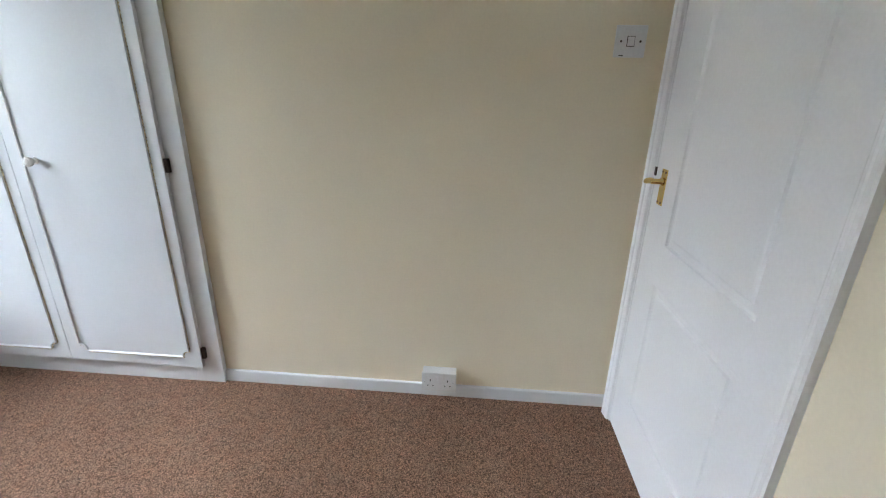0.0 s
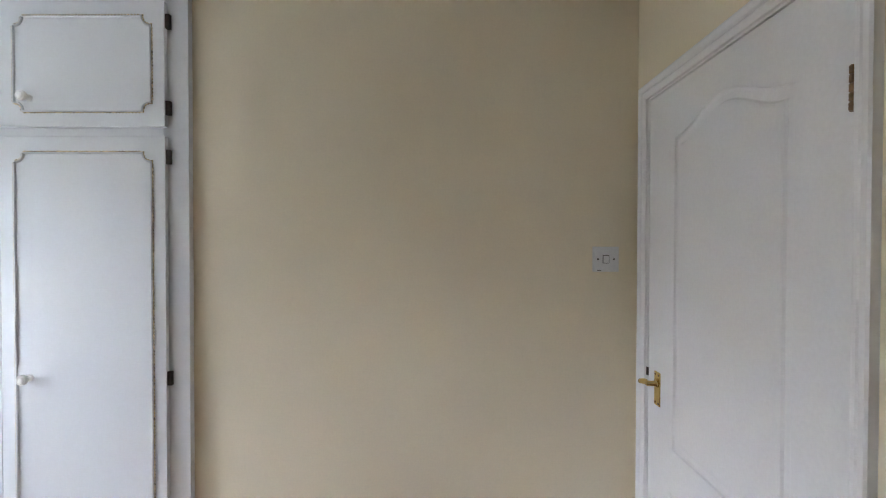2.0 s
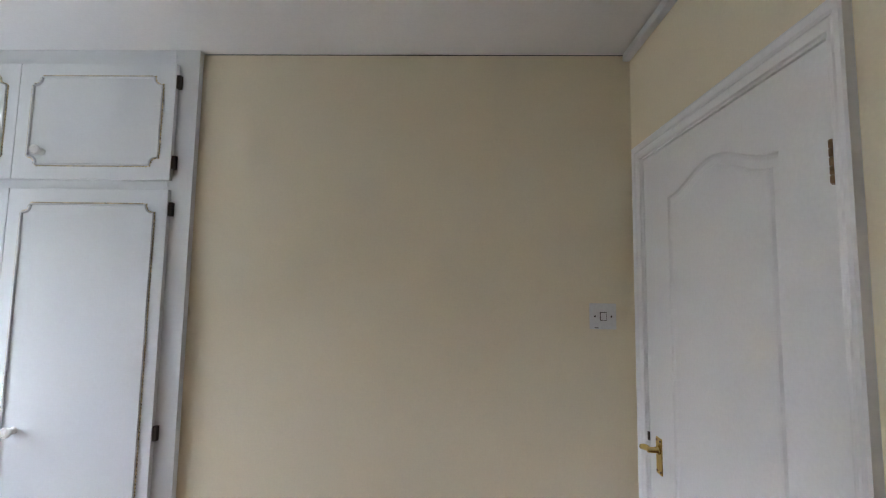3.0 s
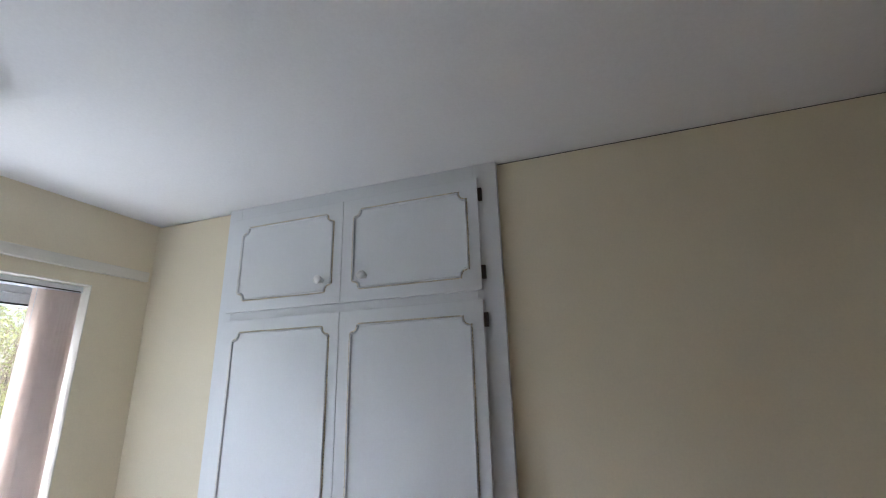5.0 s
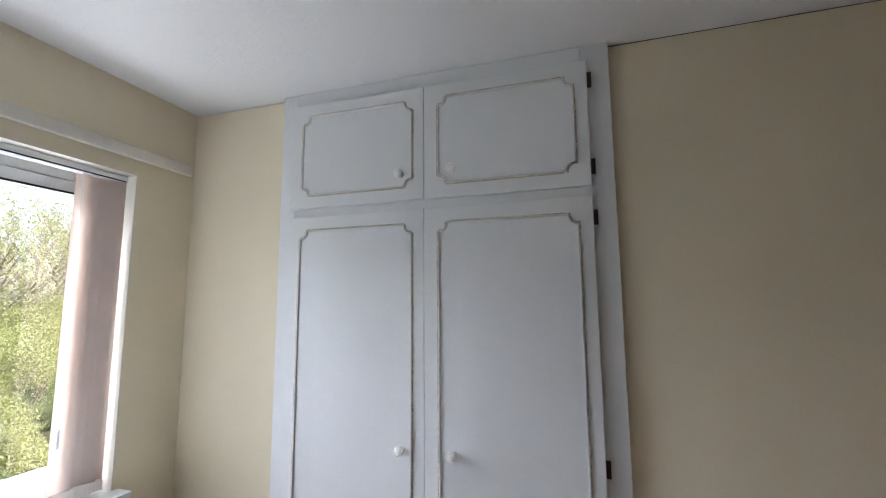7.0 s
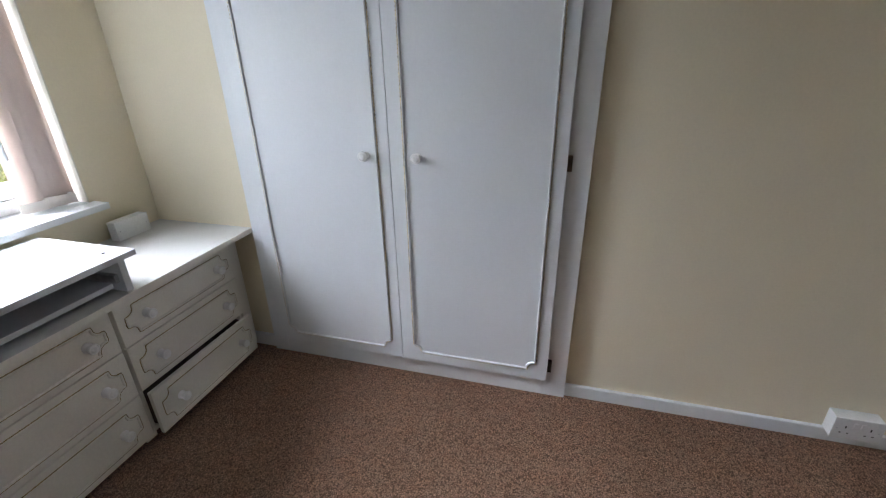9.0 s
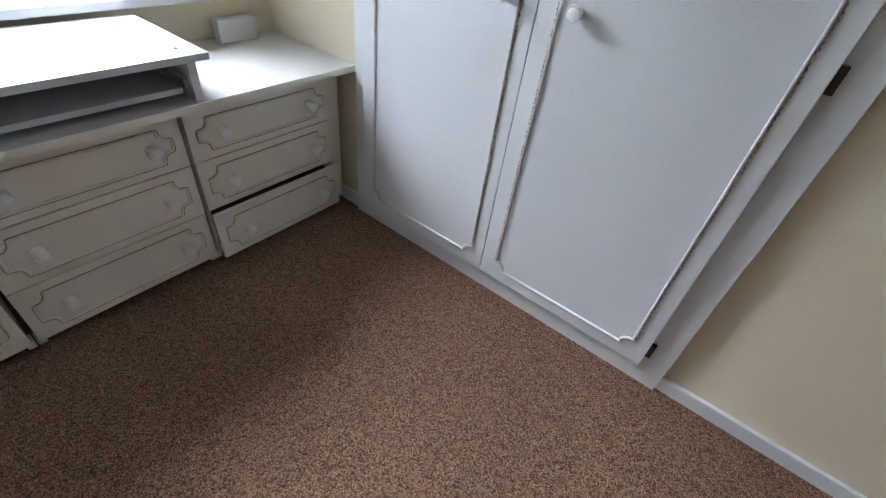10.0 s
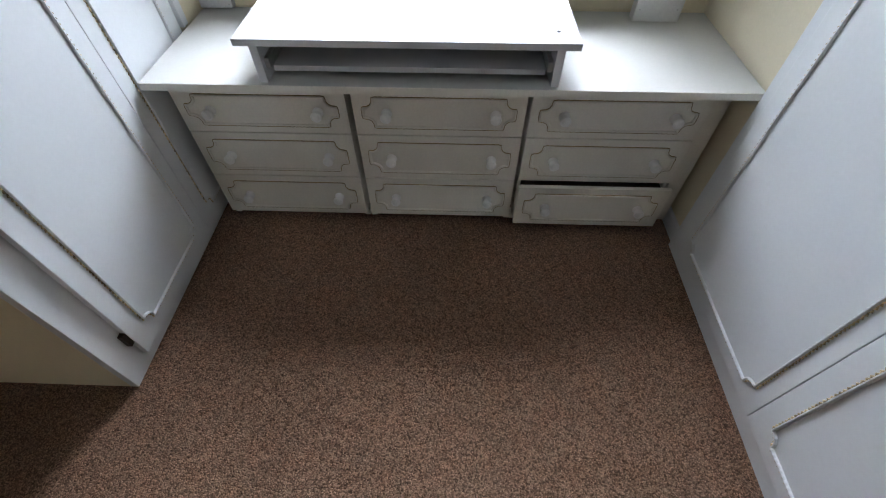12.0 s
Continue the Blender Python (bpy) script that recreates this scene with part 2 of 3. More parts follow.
nt.links.new(veil.outputs[0], white.inputs[1]), nt.links.new(thin.outputs[0], white.inputs[2])
nt.links.new(nt.nodes["Principled BSDF"].outputs[0], both.inputs[1]), nt.links.new(white.outputs[0], both.inputs[2])
nt.links.new(both.outputs[0], nt.nodes["Material Output"].inputs["Surface"])
CLOTH = fabric_material()
HEM = material("pale_blind_hem", (0.84, 0.77, 0.70), 0.85, spread=0.04, scale=10, fine=0.05, fine_scale=400, bump=0.2, bump_scale=500, spec=0.1)
SPRING = leaf_material("spring_leaves", (0.205, 0.225, 0.08), (0.36, 0.39, 0.145))
DEEP = leaf_material("hedge_leaves", (0.12, 0.165, 0.055), (0.23, 0.31, 0.10))
BARK = material("bark", (0.13, 0.10, 0.075), 0.9, spread=0.25, scale=6, fine=0.3, fine_scale=60, bump=0.6, bump_scale=40, distance=0.01)
GRASS = material("rough_grass", (0.08, 0.11, 0.03), 0.95, spread=0.3, scale=0.6, fine=0.3, fine_scale=20, bump=0.6, bump_scale=25, distance=0.03)

# ---- building helpers ----
ORIGIN = {}


def thing(name, at, label, category, group="", kind=""):
    """An Empty at a thing's base; parts are written in room coordinates."""
    ob = new(name)
    ob.empty_display_size = 0.05
    ob.location = at
    ORIGIN[ob] = Vector(at)
    return tagged(ob, label, category, group, kind)


def part(name, bm, mat, parent=None, label="", smooth=False):
    """Link a bmesh, written in room coordinates, as one mesh object under a thing or a part."""
    me = bpy.data.meshes.new(name)
    base = ORIGIN.get(parent, Vector((0, 0, 0)))
    bmesh.ops.translate(bm, verts=bm.verts, vec=-base)
    bm.normal_update()
    bm.to_mesh(me)
    bm.free()
    me.materials.append(mat)
    if smooth:
        me.polygons.foreach_set("use_smooth", [True] * len(me.polygons))
    ob = new(name, me)
    ob.parent = parent
    ORIGIN[ob] = base
    return tagged(ob, label) if label else ob


def structure(name, bm, mat, label, category):
    return tagged(part(name, bm, mat), label, category, kind="structure")


def box(bm, x0, x1, y0, y1, z0, z1, bevel=0.0, seg=2):
    """A box by its corners, with rounded edges."""
    vs = [bm.verts.new((x, y, z)) for x in (x0, x1) for y in (y0, y1) for z in (z0, z1)]
    fs = [bm.faces.new([vs[k] for k in q]) for q in ((0, 1, 3, 2), (4, 6, 7, 5), (0, 4, 5, 1), (2, 3, 7, 6), (0, 2, 6, 4), (1, 5, 7, 3))]
    if bevel:
        es = list({e for f in fs for e in f.edges})
        bmesh.ops.bevel(bm, geom=es, offset=bevel, segments=seg, profile=0.6, affect="EDGES")
    return bm


def boxes(*rows, bevel=0.0):
    bm = bmesh.new()
    for r in rows:
        box(bm, *r, bevel=bevel)
    return bm


def lathe(profile, at, axis="z", steps=32, ribs=0.0):
    """A turned body: profile rows of (radius, height) along the axis; ribs: depth of fluting."""
    bm = bmesh.new()
    rings = []
    for r, h in profile:
        ring = []
        for k in range(steps):
            a = 2 * math.pi * k / steps
            rr = r * (1 + (ribs if k % 2 else 0.0))
            u, v = rr * math.cos(a), rr * math.sin(a)
            p = {"z": (u, v, h), "x": (h, u, v), "y": (u, h, v)}[axis]
            ring.append(bm.verts.new((p[0] + at[0], p[1] + at[1], p[2] + at[2])))
        rings.append(ring)
    for a, b in zip(rings, rings[1:]):
        for k in range(steps):
            bm.faces.new((a[k], a[(k + 1) % steps], b[(k + 1) % steps], b[k]))
    bm.faces.new(rings[0]), bm.faces.new(rings[-1])
    bmesh.ops.recalc_face_normals(bm, faces=bm.faces)
    return bm


def plaque(a0, a1, b0, b1, r, step=0.0):
    """A closed outline in a plane: a rectangle whose corners are bitten out in quarter circles, with a small square shoulder."""
    pts = []
    s = r * 0.22
    for cx, cy, sx, sy, order in ((a0, b0, 1, 1, 0), (a1, b0, -1, 1, 1), (a1, b1, -1, -1, 0), (a0, b1, 1, -1, 1)):
        arc = [(cx, cy + sy * (r + s)), (cx + sx * s, cy + sy * (r + s))]
        arc += [(cx + sx * (s + r * math.sin(t)), cy + sy * (s + r * math.cos(t))) for t in [math.pi / 2 * k / 6 for k in range(1, 6)]]
        arc += [(cx + sx * (r + s), cy + sy * s), (cx + sx * (r + s), cy)]
        # every corner runs from the upright side to the level side, or back
        pts.append(arc if not order else arc[::-1])
    out = []
    for arc in pts:
        out += arc
    dense = []
    for p, q in zip(out, out[1:] + out[:1]):
        d = math.dist(p, q)
        n = max(1, int(d / step)) if step else 1
        dense += [(p[0] + (q[0] - p[0]) * k / n, p[1] + (q[1] - p[1]) * k / n) for k in range(n)]
    return dense


def sweep(outline, profile, lay, bead=0.0):
    """Carry a profile of (outwards, height) rows round a closed outline; lay maps (a, b, height) into the room. bead: rope-like swelling."""
    bm = bmesh.new()
    n = len(outline)
    area = sum(p[0] * q[1] - q[0] * p[1] for p, q in zip(outline, outline[1:] + outline[:1]))
    sign = 1 if area > 0 else -1
    rings = []
    for k in range(n):
        p0, p1, p2 = outline[k - 1], outline[k], outline[(k + 1) % n]
        d1, d2 = Vector((p1[0] - p0[0], p1[1] - p0[1])), Vector((p2[0] - p1[0], p2[1] - p1[1]))
        d1.normalize(), d2.normalize()
        nn = Vector((d1.y + d2.y, -d1.x - d2.x)) * sign
        if nn.length < 1e-6:
            nn = Vector((d1.y, -d1.x)) * sign
        nn.normalize()
        grow = 1 + bead * (1 if k % 2 else -1)
        rings.append([bm.verts.new(lay(p1[0] + nn.x * o * grow, p1[1] + nn.y * o * grow, h * grow)) for o, h in profile])
    m = len(profile)
    for k in range(n):
        a, b = rings[k], rings[(k + 1) % n]
        for j in range(m - 1):
            bm.faces.new((a[j], a[j + 1], b[j + 1], b[j]))
    bmesh.ops.recalc_face_normals(bm, faces=bm.faces)
    return bm


# ---- the room ----
XW, XE, YN, YS, H = -2.56, 1.0, 1.60, -1.75, 2.42
WY0, WY1, WZ0, WZ1 = 0.05, 1.325, 0.785, 2.045
DY0, DY1, DZ = 0.733, 1.507, 1.975

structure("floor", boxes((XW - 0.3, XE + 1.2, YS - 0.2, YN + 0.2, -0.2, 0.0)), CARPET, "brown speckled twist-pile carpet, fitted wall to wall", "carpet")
structure("ceiling", boxes((XW - 0.4, XE + 1.3, YS - 0.3, YN + 0.4, H, H + 0.15)), CEIL, "white emulsioned plaster ceiling with patchy stipple", "ceiling")
structure("wall_north", boxes((XW, XE, YN, YN + 0.12, 0, H - 0.006)), CREAM, "cream emulsioned plain wall", "wall")
structure("wall_south", boxes((XW, XE, YS - 0.12, YS, 0, H)), CREAM, "cream emulsioned plain wall", "wall")
structure("wall_west", boxes((XW - 0.28, XW, YS - 0.12, WY0, 0, H), (XW - 0.28, XW, WY1, YN + 0.12, 0, H), (XW - 0.28, XW, WY0, WY1, 0, WZ0), (XW - 0.28, XW, WY0, WY1, WZ1, H)), CREAM, "cream emulsioned window wall", "wall")
structure("wall_east", boxes((XE, XE + 0.12, YS - 0.12, DY0 - 0.03, 0, H), (XE, XE + 0.12, DY1 + 0.03, YN + 0.12, 0, H), (XE, XE + 0.12, DY0 - 0.03, DY1 + 0.03, DZ + 0.03, H)), CREAM, "cream emulsioned wall with the doorway", "wall")
structure("wall_landing", boxes((XE + 1.0, XE + 1.1, YS - 0.12, YN + 0.12, 0, H)), CREAM, "plain wall beyond the closed door", "wall")
# boxed-in side of the second wardrobe
structure("wall_closet", boxes((-1.47, -1.4185, YS, -0.2085, 0, H), (XW, -2.42, YS, -0.152, 0, H)), CREAM, "cream plastered side wall of a built-in closet", "wall")

# dark strip set into the crack, its colour giving the crack's shade
structure("trim", boxes((-0.67, XE, YN + 0.004, YN + 0.1, H - 0.0048, H - 0.0008)), DARK, "near-black strip for the shade in the shrinkage crack between the plain wall and the ceiling", "crack")

bm = bmesh.new()
box(bm, -0.67, XE, YN - 0.016, YN, 0, 0.057, bevel=0.005)
structure("baseboard", bm, GLOSS, "low white gloss skirting board", "baseboard")
structure("baseboard", boxes((-2.30, -2.031, YN - 0.016, YN, 0, 0.065), bevel=0.004), GLOSS, "short white skirting piece beside the drawers", "baseboard")
bm = boxes((XE - 0.016, XE, YS, DY0 - 0.075, 0, 0.057), bevel=0.005)
structure("baseboard", bm, GLOSS, "low white gloss skirting board", "baseboard")
bm = boxes((-1.418, XE - 0.016, YS, YS + 0.016, 0, 0.057), bevel=0.005)
structure("baseboard", bm, GLOSS, "low white gloss skirting board", "baseboard")
structure("trim", boxes((XE - 0.03, XE, YS, YN - 0.002, H - 0.032, H - 0.001), bevel=0.008), GLOSS, "narrow white coving strip under the ceiling", "coving")
structure("trim", boxes((XW, XW + 0.024, -0.15, 1.572, 2.105, 2.155), bevel=0.004), REVEAL, "pale cream painted curtain batten above the window", "batten")


# ---- window ----
def build_window():
    w = thing("window_1", (XW - 0.15, (WY0 + WY1) / 2, WZ0), "white plastic-framed window with clear panes looking on trees", "window", kind="structure")
    x0, x1 = XW - 0.215, XW - 0.145
    e = 0.055
    bm = boxes((x0, x1, WY0, WY0 + e, WZ0 + 0.002, WZ1), (x0, x1, WY1 - 0.03, WY1, WZ0 + 0.002, WZ1), (x0, x1, WY0 + e, WY1 - 0.03, WZ0 + 0.002, WZ0 + e), (x0, x1, WY0 + e, WY1 - 0.03, WZ1 - e, WZ1), (x0, x1, 0.605, 0.665, WZ0 + e, WZ1 - e), bevel=0.004)
    part("window_frame", bm, UPVC, w)
    for y0, y1 in ((0.67, WY1 - 0.032), (WY0 + e + 0.004, 0.60)):
        z0, z1, s = WZ0 + e + 0.004, WZ1 - e - 0.004, 0.05
        bm = boxes((x0 + 0.01, x1 + 0.012, y0, y0 + s, z0, z1), (x0 + 0.01, x1 + 0.012, y1 - s, y1, z0, z1), (x0 + 0.01, x1 + 0.012, y0 + s, y1 - s, z0, z0 + s), (x0 + 0.01, x1 + 0.012, y0 + s, y1 - s, z1 - s, z1), bevel=0.004)
        sash = part("sash", bm, UPVC, w)
        g = 0.006
        bm = boxes((x0 + 0.03, x0 + 0.05, y0 + s - g, y0 + s, z0 + s - g, z1 - s + g), (x0 + 0.03, x0 + 0.05, y1 - s, y1 - s + g, z0 + s - g, z1 - s + g), (x1 + 0.0121, x1 + 0.0145, y0 + s - 0.003, y1 - s + 0.003, z1 - s - 0.002, z1 - s + 0.006))
        part("gasket", bm, DARK, sash, "black rubber glazing seal")
        pane = part("pane", boxes((x0 + 0.036, x0 + 0.042, y0 + s, y1 - s, z0 + s, z1 - s)), PANE, sash, "clear glass pane")
        pane.visible_shadow = False
    bm = boxes((x1, XW + 0.003, WY1 - 0.006, WY1 - 0.0005, WZ0 + 0.005, WZ1 - 0.001), (x1, XW + 0.003, WY0 + 0.0005, WY0 + 0.006, WZ0 + 0.005, WZ1 - 0.001), (x1, XW + 0.003, WY0 + 0.006, WY1 - 0.006, WZ1 - 0.006, WZ1 - 0.0005), bevel=0.001)
    part("reveal", bm, REVEAL, w, "warm white painted window reveal")
    bm = boxes((x1, XW, WY0, WY1, WZ0 - 0.022, WZ0 + 0.004), (XW, XW + 0.078, WY0 - 0.04, WY1 + 0.020, WZ0 - 0.022, WZ0 + 0.004), bevel=0.003)
    part("window_sill", bm, GLOSS, w, "white gloss timber sill board")
    return w


build_window()


def build_blind():
    b = thing("vertical_blind", (XW - 0.06, 1.2, WZ1), "dusty pink vertical blind drawn aside under a white head rail", "blind")
    part("headrail", boxes((XW - 0.078, XW - 0.036, WY0 + 0.01, WY1 - 0.012, WZ1 - 0.038, WZ1 - 0.008), bevel=0.003), UPVC, b, "white aluminium head rail")
    part("track", boxes((XW - 0.0355, XW - 0.0345, WY0 + 0.01, WY1 - 0.02, WZ1 - 0.036, WZ1 - 0.031)), DARK, b, "dark slot under the head rail")
    z0, z1 = WZ0 + 0.010, WZ1 - 0.04
    # stacked slats: all turned to the room, one behind another
    rows = [(1.176, 100), (1.205, 114), (1.220, 119), (1.234, 122), (1.248, 124), (1.261, 125), (1.272, 126)]
    for k, (y, a) in enumerate(rows):
        bm = bmesh.new()
        cols = []
        for j in range(7):
            u = (j / 6 - 0.5) * 0.084
            bow = 0.004 * (1 - (2 * j / 6 - 1) ** 2)
            ca, sa = math.cos(radians(a)), math.sin(radians(a))
            x, yy = XW - 0.058 - u * ca + bow * sa, y + u * sa + bow * ca
            cols.append([bm.verts.new((x, yy, z)) for z in (z0 + (0.030 if k else 0.0), z1)])
        for p, q in zip(cols, cols[1:]):
            bm.faces.new((p[0], q[0], q[1], p[1]))
        bmesh.ops.solidify(bm, geom=bm.faces[:], thickness=0.0008)
        slat = part("slat", bm, CLOTH, b, smooth=True)
        bm = bmesh.new()
        box(bm, -0.0034, 0.0034, -0.044, 0.044, -0.036, 0.004 * (k % 2), bevel=0.0012)
        bmesh.ops.rotate(bm, verts=bm.verts, cent=(0, 0, 0), matrix=Matrix.Rotation(radians(90 - a), 3, "Z"))
        bmesh.ops.translate(bm, verts=bm.verts, vec=(XW - 0.056, y, z0 + 0.036 + 0.002 * (k % 3)))
        part("weight", bm, HEM, slat, "pale stitched hem over a weight")
        part("hanger", boxes((XW - 0.063, XW - 0.053, y - 0.004, y + 0.004, z1 - 0.002, z1 + 0.008)), PLASTIC, slat)
    bm = lathe([(0.0012, WZ1 - 0.036), (0.0012, 1.06)], (XW - 0.02, 1.130, 0), "z", 6)
    cord = part("cord", bm, UPVC, b, "white pull cord")
    part("toggle", lathe([(0.003, 1.066), (0.006, 1.058), (0.0065, 1.0), (0.004, 0.994)], (XW - 0.02, 1.130, 0), "z", 12), UPVC, cord, smooth=True)
    return b


build_blind()

# ---- door ----
def panel_loop(y0, y1, z0, z1, rise, n=48):
    """Outline of a door panel, level below and with a waved head when rise is given."""
    pts = []
    for k in range(n):
        pts.append((y0 + (y1 - y0) * k / n, z0))
    for k in range(n):
        pts.append((y1, z0 + (z1 - z0) * k / n))
    for k in range(n):
        u = k / n
        pts.append((y1 + (y0 - y1) * u, z1 + rise * (0.5 - 0.5 * math.cos(2 * math.pi * u))))
    for k in range(n):
        pts.append((y0, z1 + (z0 - z1) * k / n))
    return pts


def build_door():
    d = thing("door_1", (XE + 0.02, DY0, 0), "closed white moulded two-panel door with brass lever", "door", kind="structure")
    xf = XE + 0.0015
    bm = bmesh.new()
    mid = 0.752
    for (c0, c1), (p0, p1, q0, q1, rise) in (((0.006, mid), (0.875, 1.360, 0.205, 0.677, 0.0)), ((mid, DZ - 0.004), (0.870, 1.340, 0.815, 1.806, 0.062))):
        inset = lambda d: panel_loop(p0 + d, p1 - d, q0 + d, q1 - d, rise)
        loop = inset(0.0)
        y0, y1 = DY0 + 0.002, DY1 - 0.002
        n = len(loop) // 4
        outer = []
        for k, (y, z) in enumerate(loop):
            side, u = divmod(k, n)
            u /= n
            outer.append([(y0 + (y1 - y0) * u, c0), (y1, c0 + (c1 - c0) * u), (y1 + (y0 - y1) * u, c1), (y0, c1 + (c0 - c1) * u)][side])
        rings = [(outer, 0.0), (loop, 0.0), (inset(0.004), 0.0050), (inset(0.010), 0.0072), (inset(0.026), 0.0066), (inset(0.031), 0.0018), (inset(0.037), 0.0006)]
        made = [[bm.verts.new((xf + dep, y, z)) for y, z in ring] for ring, dep in rings]
        for a, b in zip(made, made[1:]):
            for k in range(len(a)):
                bm.faces.new((a[k], a[(k + 1) % len(a)], b[(k + 1) % len(a)], b[k]))
        ring = made[-1]
        c = bm.verts.new((xf + 0.0006, (loop[0][0] + loop[n][0]) / 2, (loop[0][1] + loop[2 * n][1]) / 2))
        for k in range(len(ring)):
            bm.faces.new((ring[k], ring[(k + 1) % len(ring)], c))
    bmesh.ops.remove_doubles(bm, verts=bm.verts, dist=0.0002)
    bmesh.ops.recalc_face_normals(bm, faces=bm.faces)
    box(bm, xf + 0.0105, xf + 0.04, DY0 + 0.003, DY1 - 0.003, 0.006, DZ - 0.004)
    leaf = part("leaf", bm, DOORWHITE, d)
    for z in (1.744, 0.25):
        bm = boxes((XE - 0.004, XE + 0.003, DY0 - 0.008, DY0 + 0.01, z - 0.04, z + 0.04), bevel=0.001)
        for j in range(5):
            zz = z - 0.04 + 0.016 * j
            k = lathe([(0.0045, zz + 0.0005), (0.0058, zz + 0.002), (0.0058, zz + 0.014), (0.0045, zz + 0.0155)], (XE - 0.006, DY0 + 0.001, 0), steps=12)
            me = bpy.data.meshes.new("tmp")
            k.to_mesh(me), k.free()
            bm.from_mesh(me)
            bpy.data.meshes.remove(me)
        part("hinge", bm, AGED, leaf, "tarnished brass butt hinge")
    # lever handle on a long back plate
    py, pz = 1.437, 0.980
    plate = part("back_plate", boxes((XE - 0.002, XE + 0.004, py - 0.019, py + 0.019, pz - 0.057, pz + 0.057), bevel=0.0025), BRASS, leaf, "brass lever plate")
    for sy, sz in ((-0.012, -0.048), (0.012, -0.048), (-0.012, 0.048), (0.012, 0.048)):
        part("screw", lathe([(0.0034, -0.0034), (0.0034, -0.002)], (XE, py + sy, pz + sz), "x", 12), AGED, leaf)
    bm = lathe([(0.013, 0.0), (0.013, -0.006), (0.009, -0.009), (0.0085, -0.033), (0.007, -0.036)], (XE - 0.001, py, pz + 0.018), "x", 20)
    part("spindle", bm, BRASS, leaf, smooth=True)
    bm = bmesh.new()
    rings = []
    for u in range(9):
        t = u / 8
        y, r = py - 0.004 + 0.064 * t, 0.0075 + 0.003 * math.sin(t * math.pi * 0.9)
        x = XE - 0.032 + 0.004 * math.sin(t * math.pi)
        rings.append([bm.verts.new((x + 0.8 * r * math.cos(a), y, pz + 0.018 - 0.010 * t * t + r * math.sin(a))) for a in [2 * math.pi * k / 12 for k in range(12)]])
    for a, b in zip(rings, rings[1:]):
        for k in range(12):
            bm.faces.new((a[k], a[(k + 1) % 12], b[(k + 1) % 12], b[k]))
    bm.faces.new(rings[0]), bm.faces.new(rings[-1])
    bmesh.ops.recalc_face_normals(bm, faces=bm.faces)
    part("lever", bm, BRASS, leaf, "curved brass lever", smooth=True)
    part("latch", boxes((XE - 0.003, XE + 0.003, DY1 - 0.004, DY1 + 0.008, pz + 0.026, pz + 0.054)), BROWN, d, "dark latch keep")
    # lining with a stop, then the architrave
    bm = boxes((XE - 0.001, XE + 0.119, DY0 - 0.028, DY0, 0, DZ + 0.028), (XE - 0.001, XE + 0.119, DY1, DY1 + 0.028, 0, DZ + 0.028), (XE - 0.001, XE + 0.119, DY0, DY1, DZ, DZ + 0.028), (XE + 0.046, XE + 0.06, DY0, DY0 + 0.012, 0, DZ), (XE + 0.046, XE + 0.06, DY1 - 0.012, DY1, 0, DZ))
    part("lining", bm, DOORWHITE, d)
    prof = [(0.006, 0.0), (0.006, 0.010), (0.016, 0.014), (0.024, 0.015), (0.030, 0.012), (0.034, 0.017), (0.050, 0.019), (0.056, 0.016), (0.058, 0.0)]
    rows = []
    for o, h in prof:
        rows.append([(XE - h, DY1 + o, 0.0), (XE - h, DY1 + o, DZ + o), (XE - h, DY0 - 0.80 * o, DZ + o), (XE - h, DY0 - 0.80 * o, 0.0)])
    bm = bmesh.new()
    made = [[bm.verts.new(p) for p in r] for r in rows]
    for a, b in zip(made, made[1:]):
        for k in range(3):
            bm.faces.new((a[k], a[k + 1], b[k + 1], b[k]))
    bmesh.ops.recalc_face_normals(bm, faces=bm.faces)
    part("architrave", bm, DOORWHITE, d, "moulded white architrave")
    return d


build_door()


# ---- wardrobes ----
def knob_bm(at, axis, sign, r=0.019, neck=0.0105, reach=0.95):
    """A turned knob on a short neck, standing off by about 35 to 40 mm."""
    prof = [(neck * 1.19, 0.0), (neck * 1.27, 0.003), (neck * 1.03, 0.008), (neck, 0.016), (max(neck, r * 0.7), 0.020), (r * 0.94, 0.026), (r, 0.033), (r * 0.96, 0.038), (r * 0.84, 0.041), (r * 0.76, 0.0375), (r * 0.70, 0.0375), (r * 0.62, 0.041), (r * 0.25, 0.042)]
    return lathe([(q, sign * h * reach) for q, h in prof], at, axis, 24)


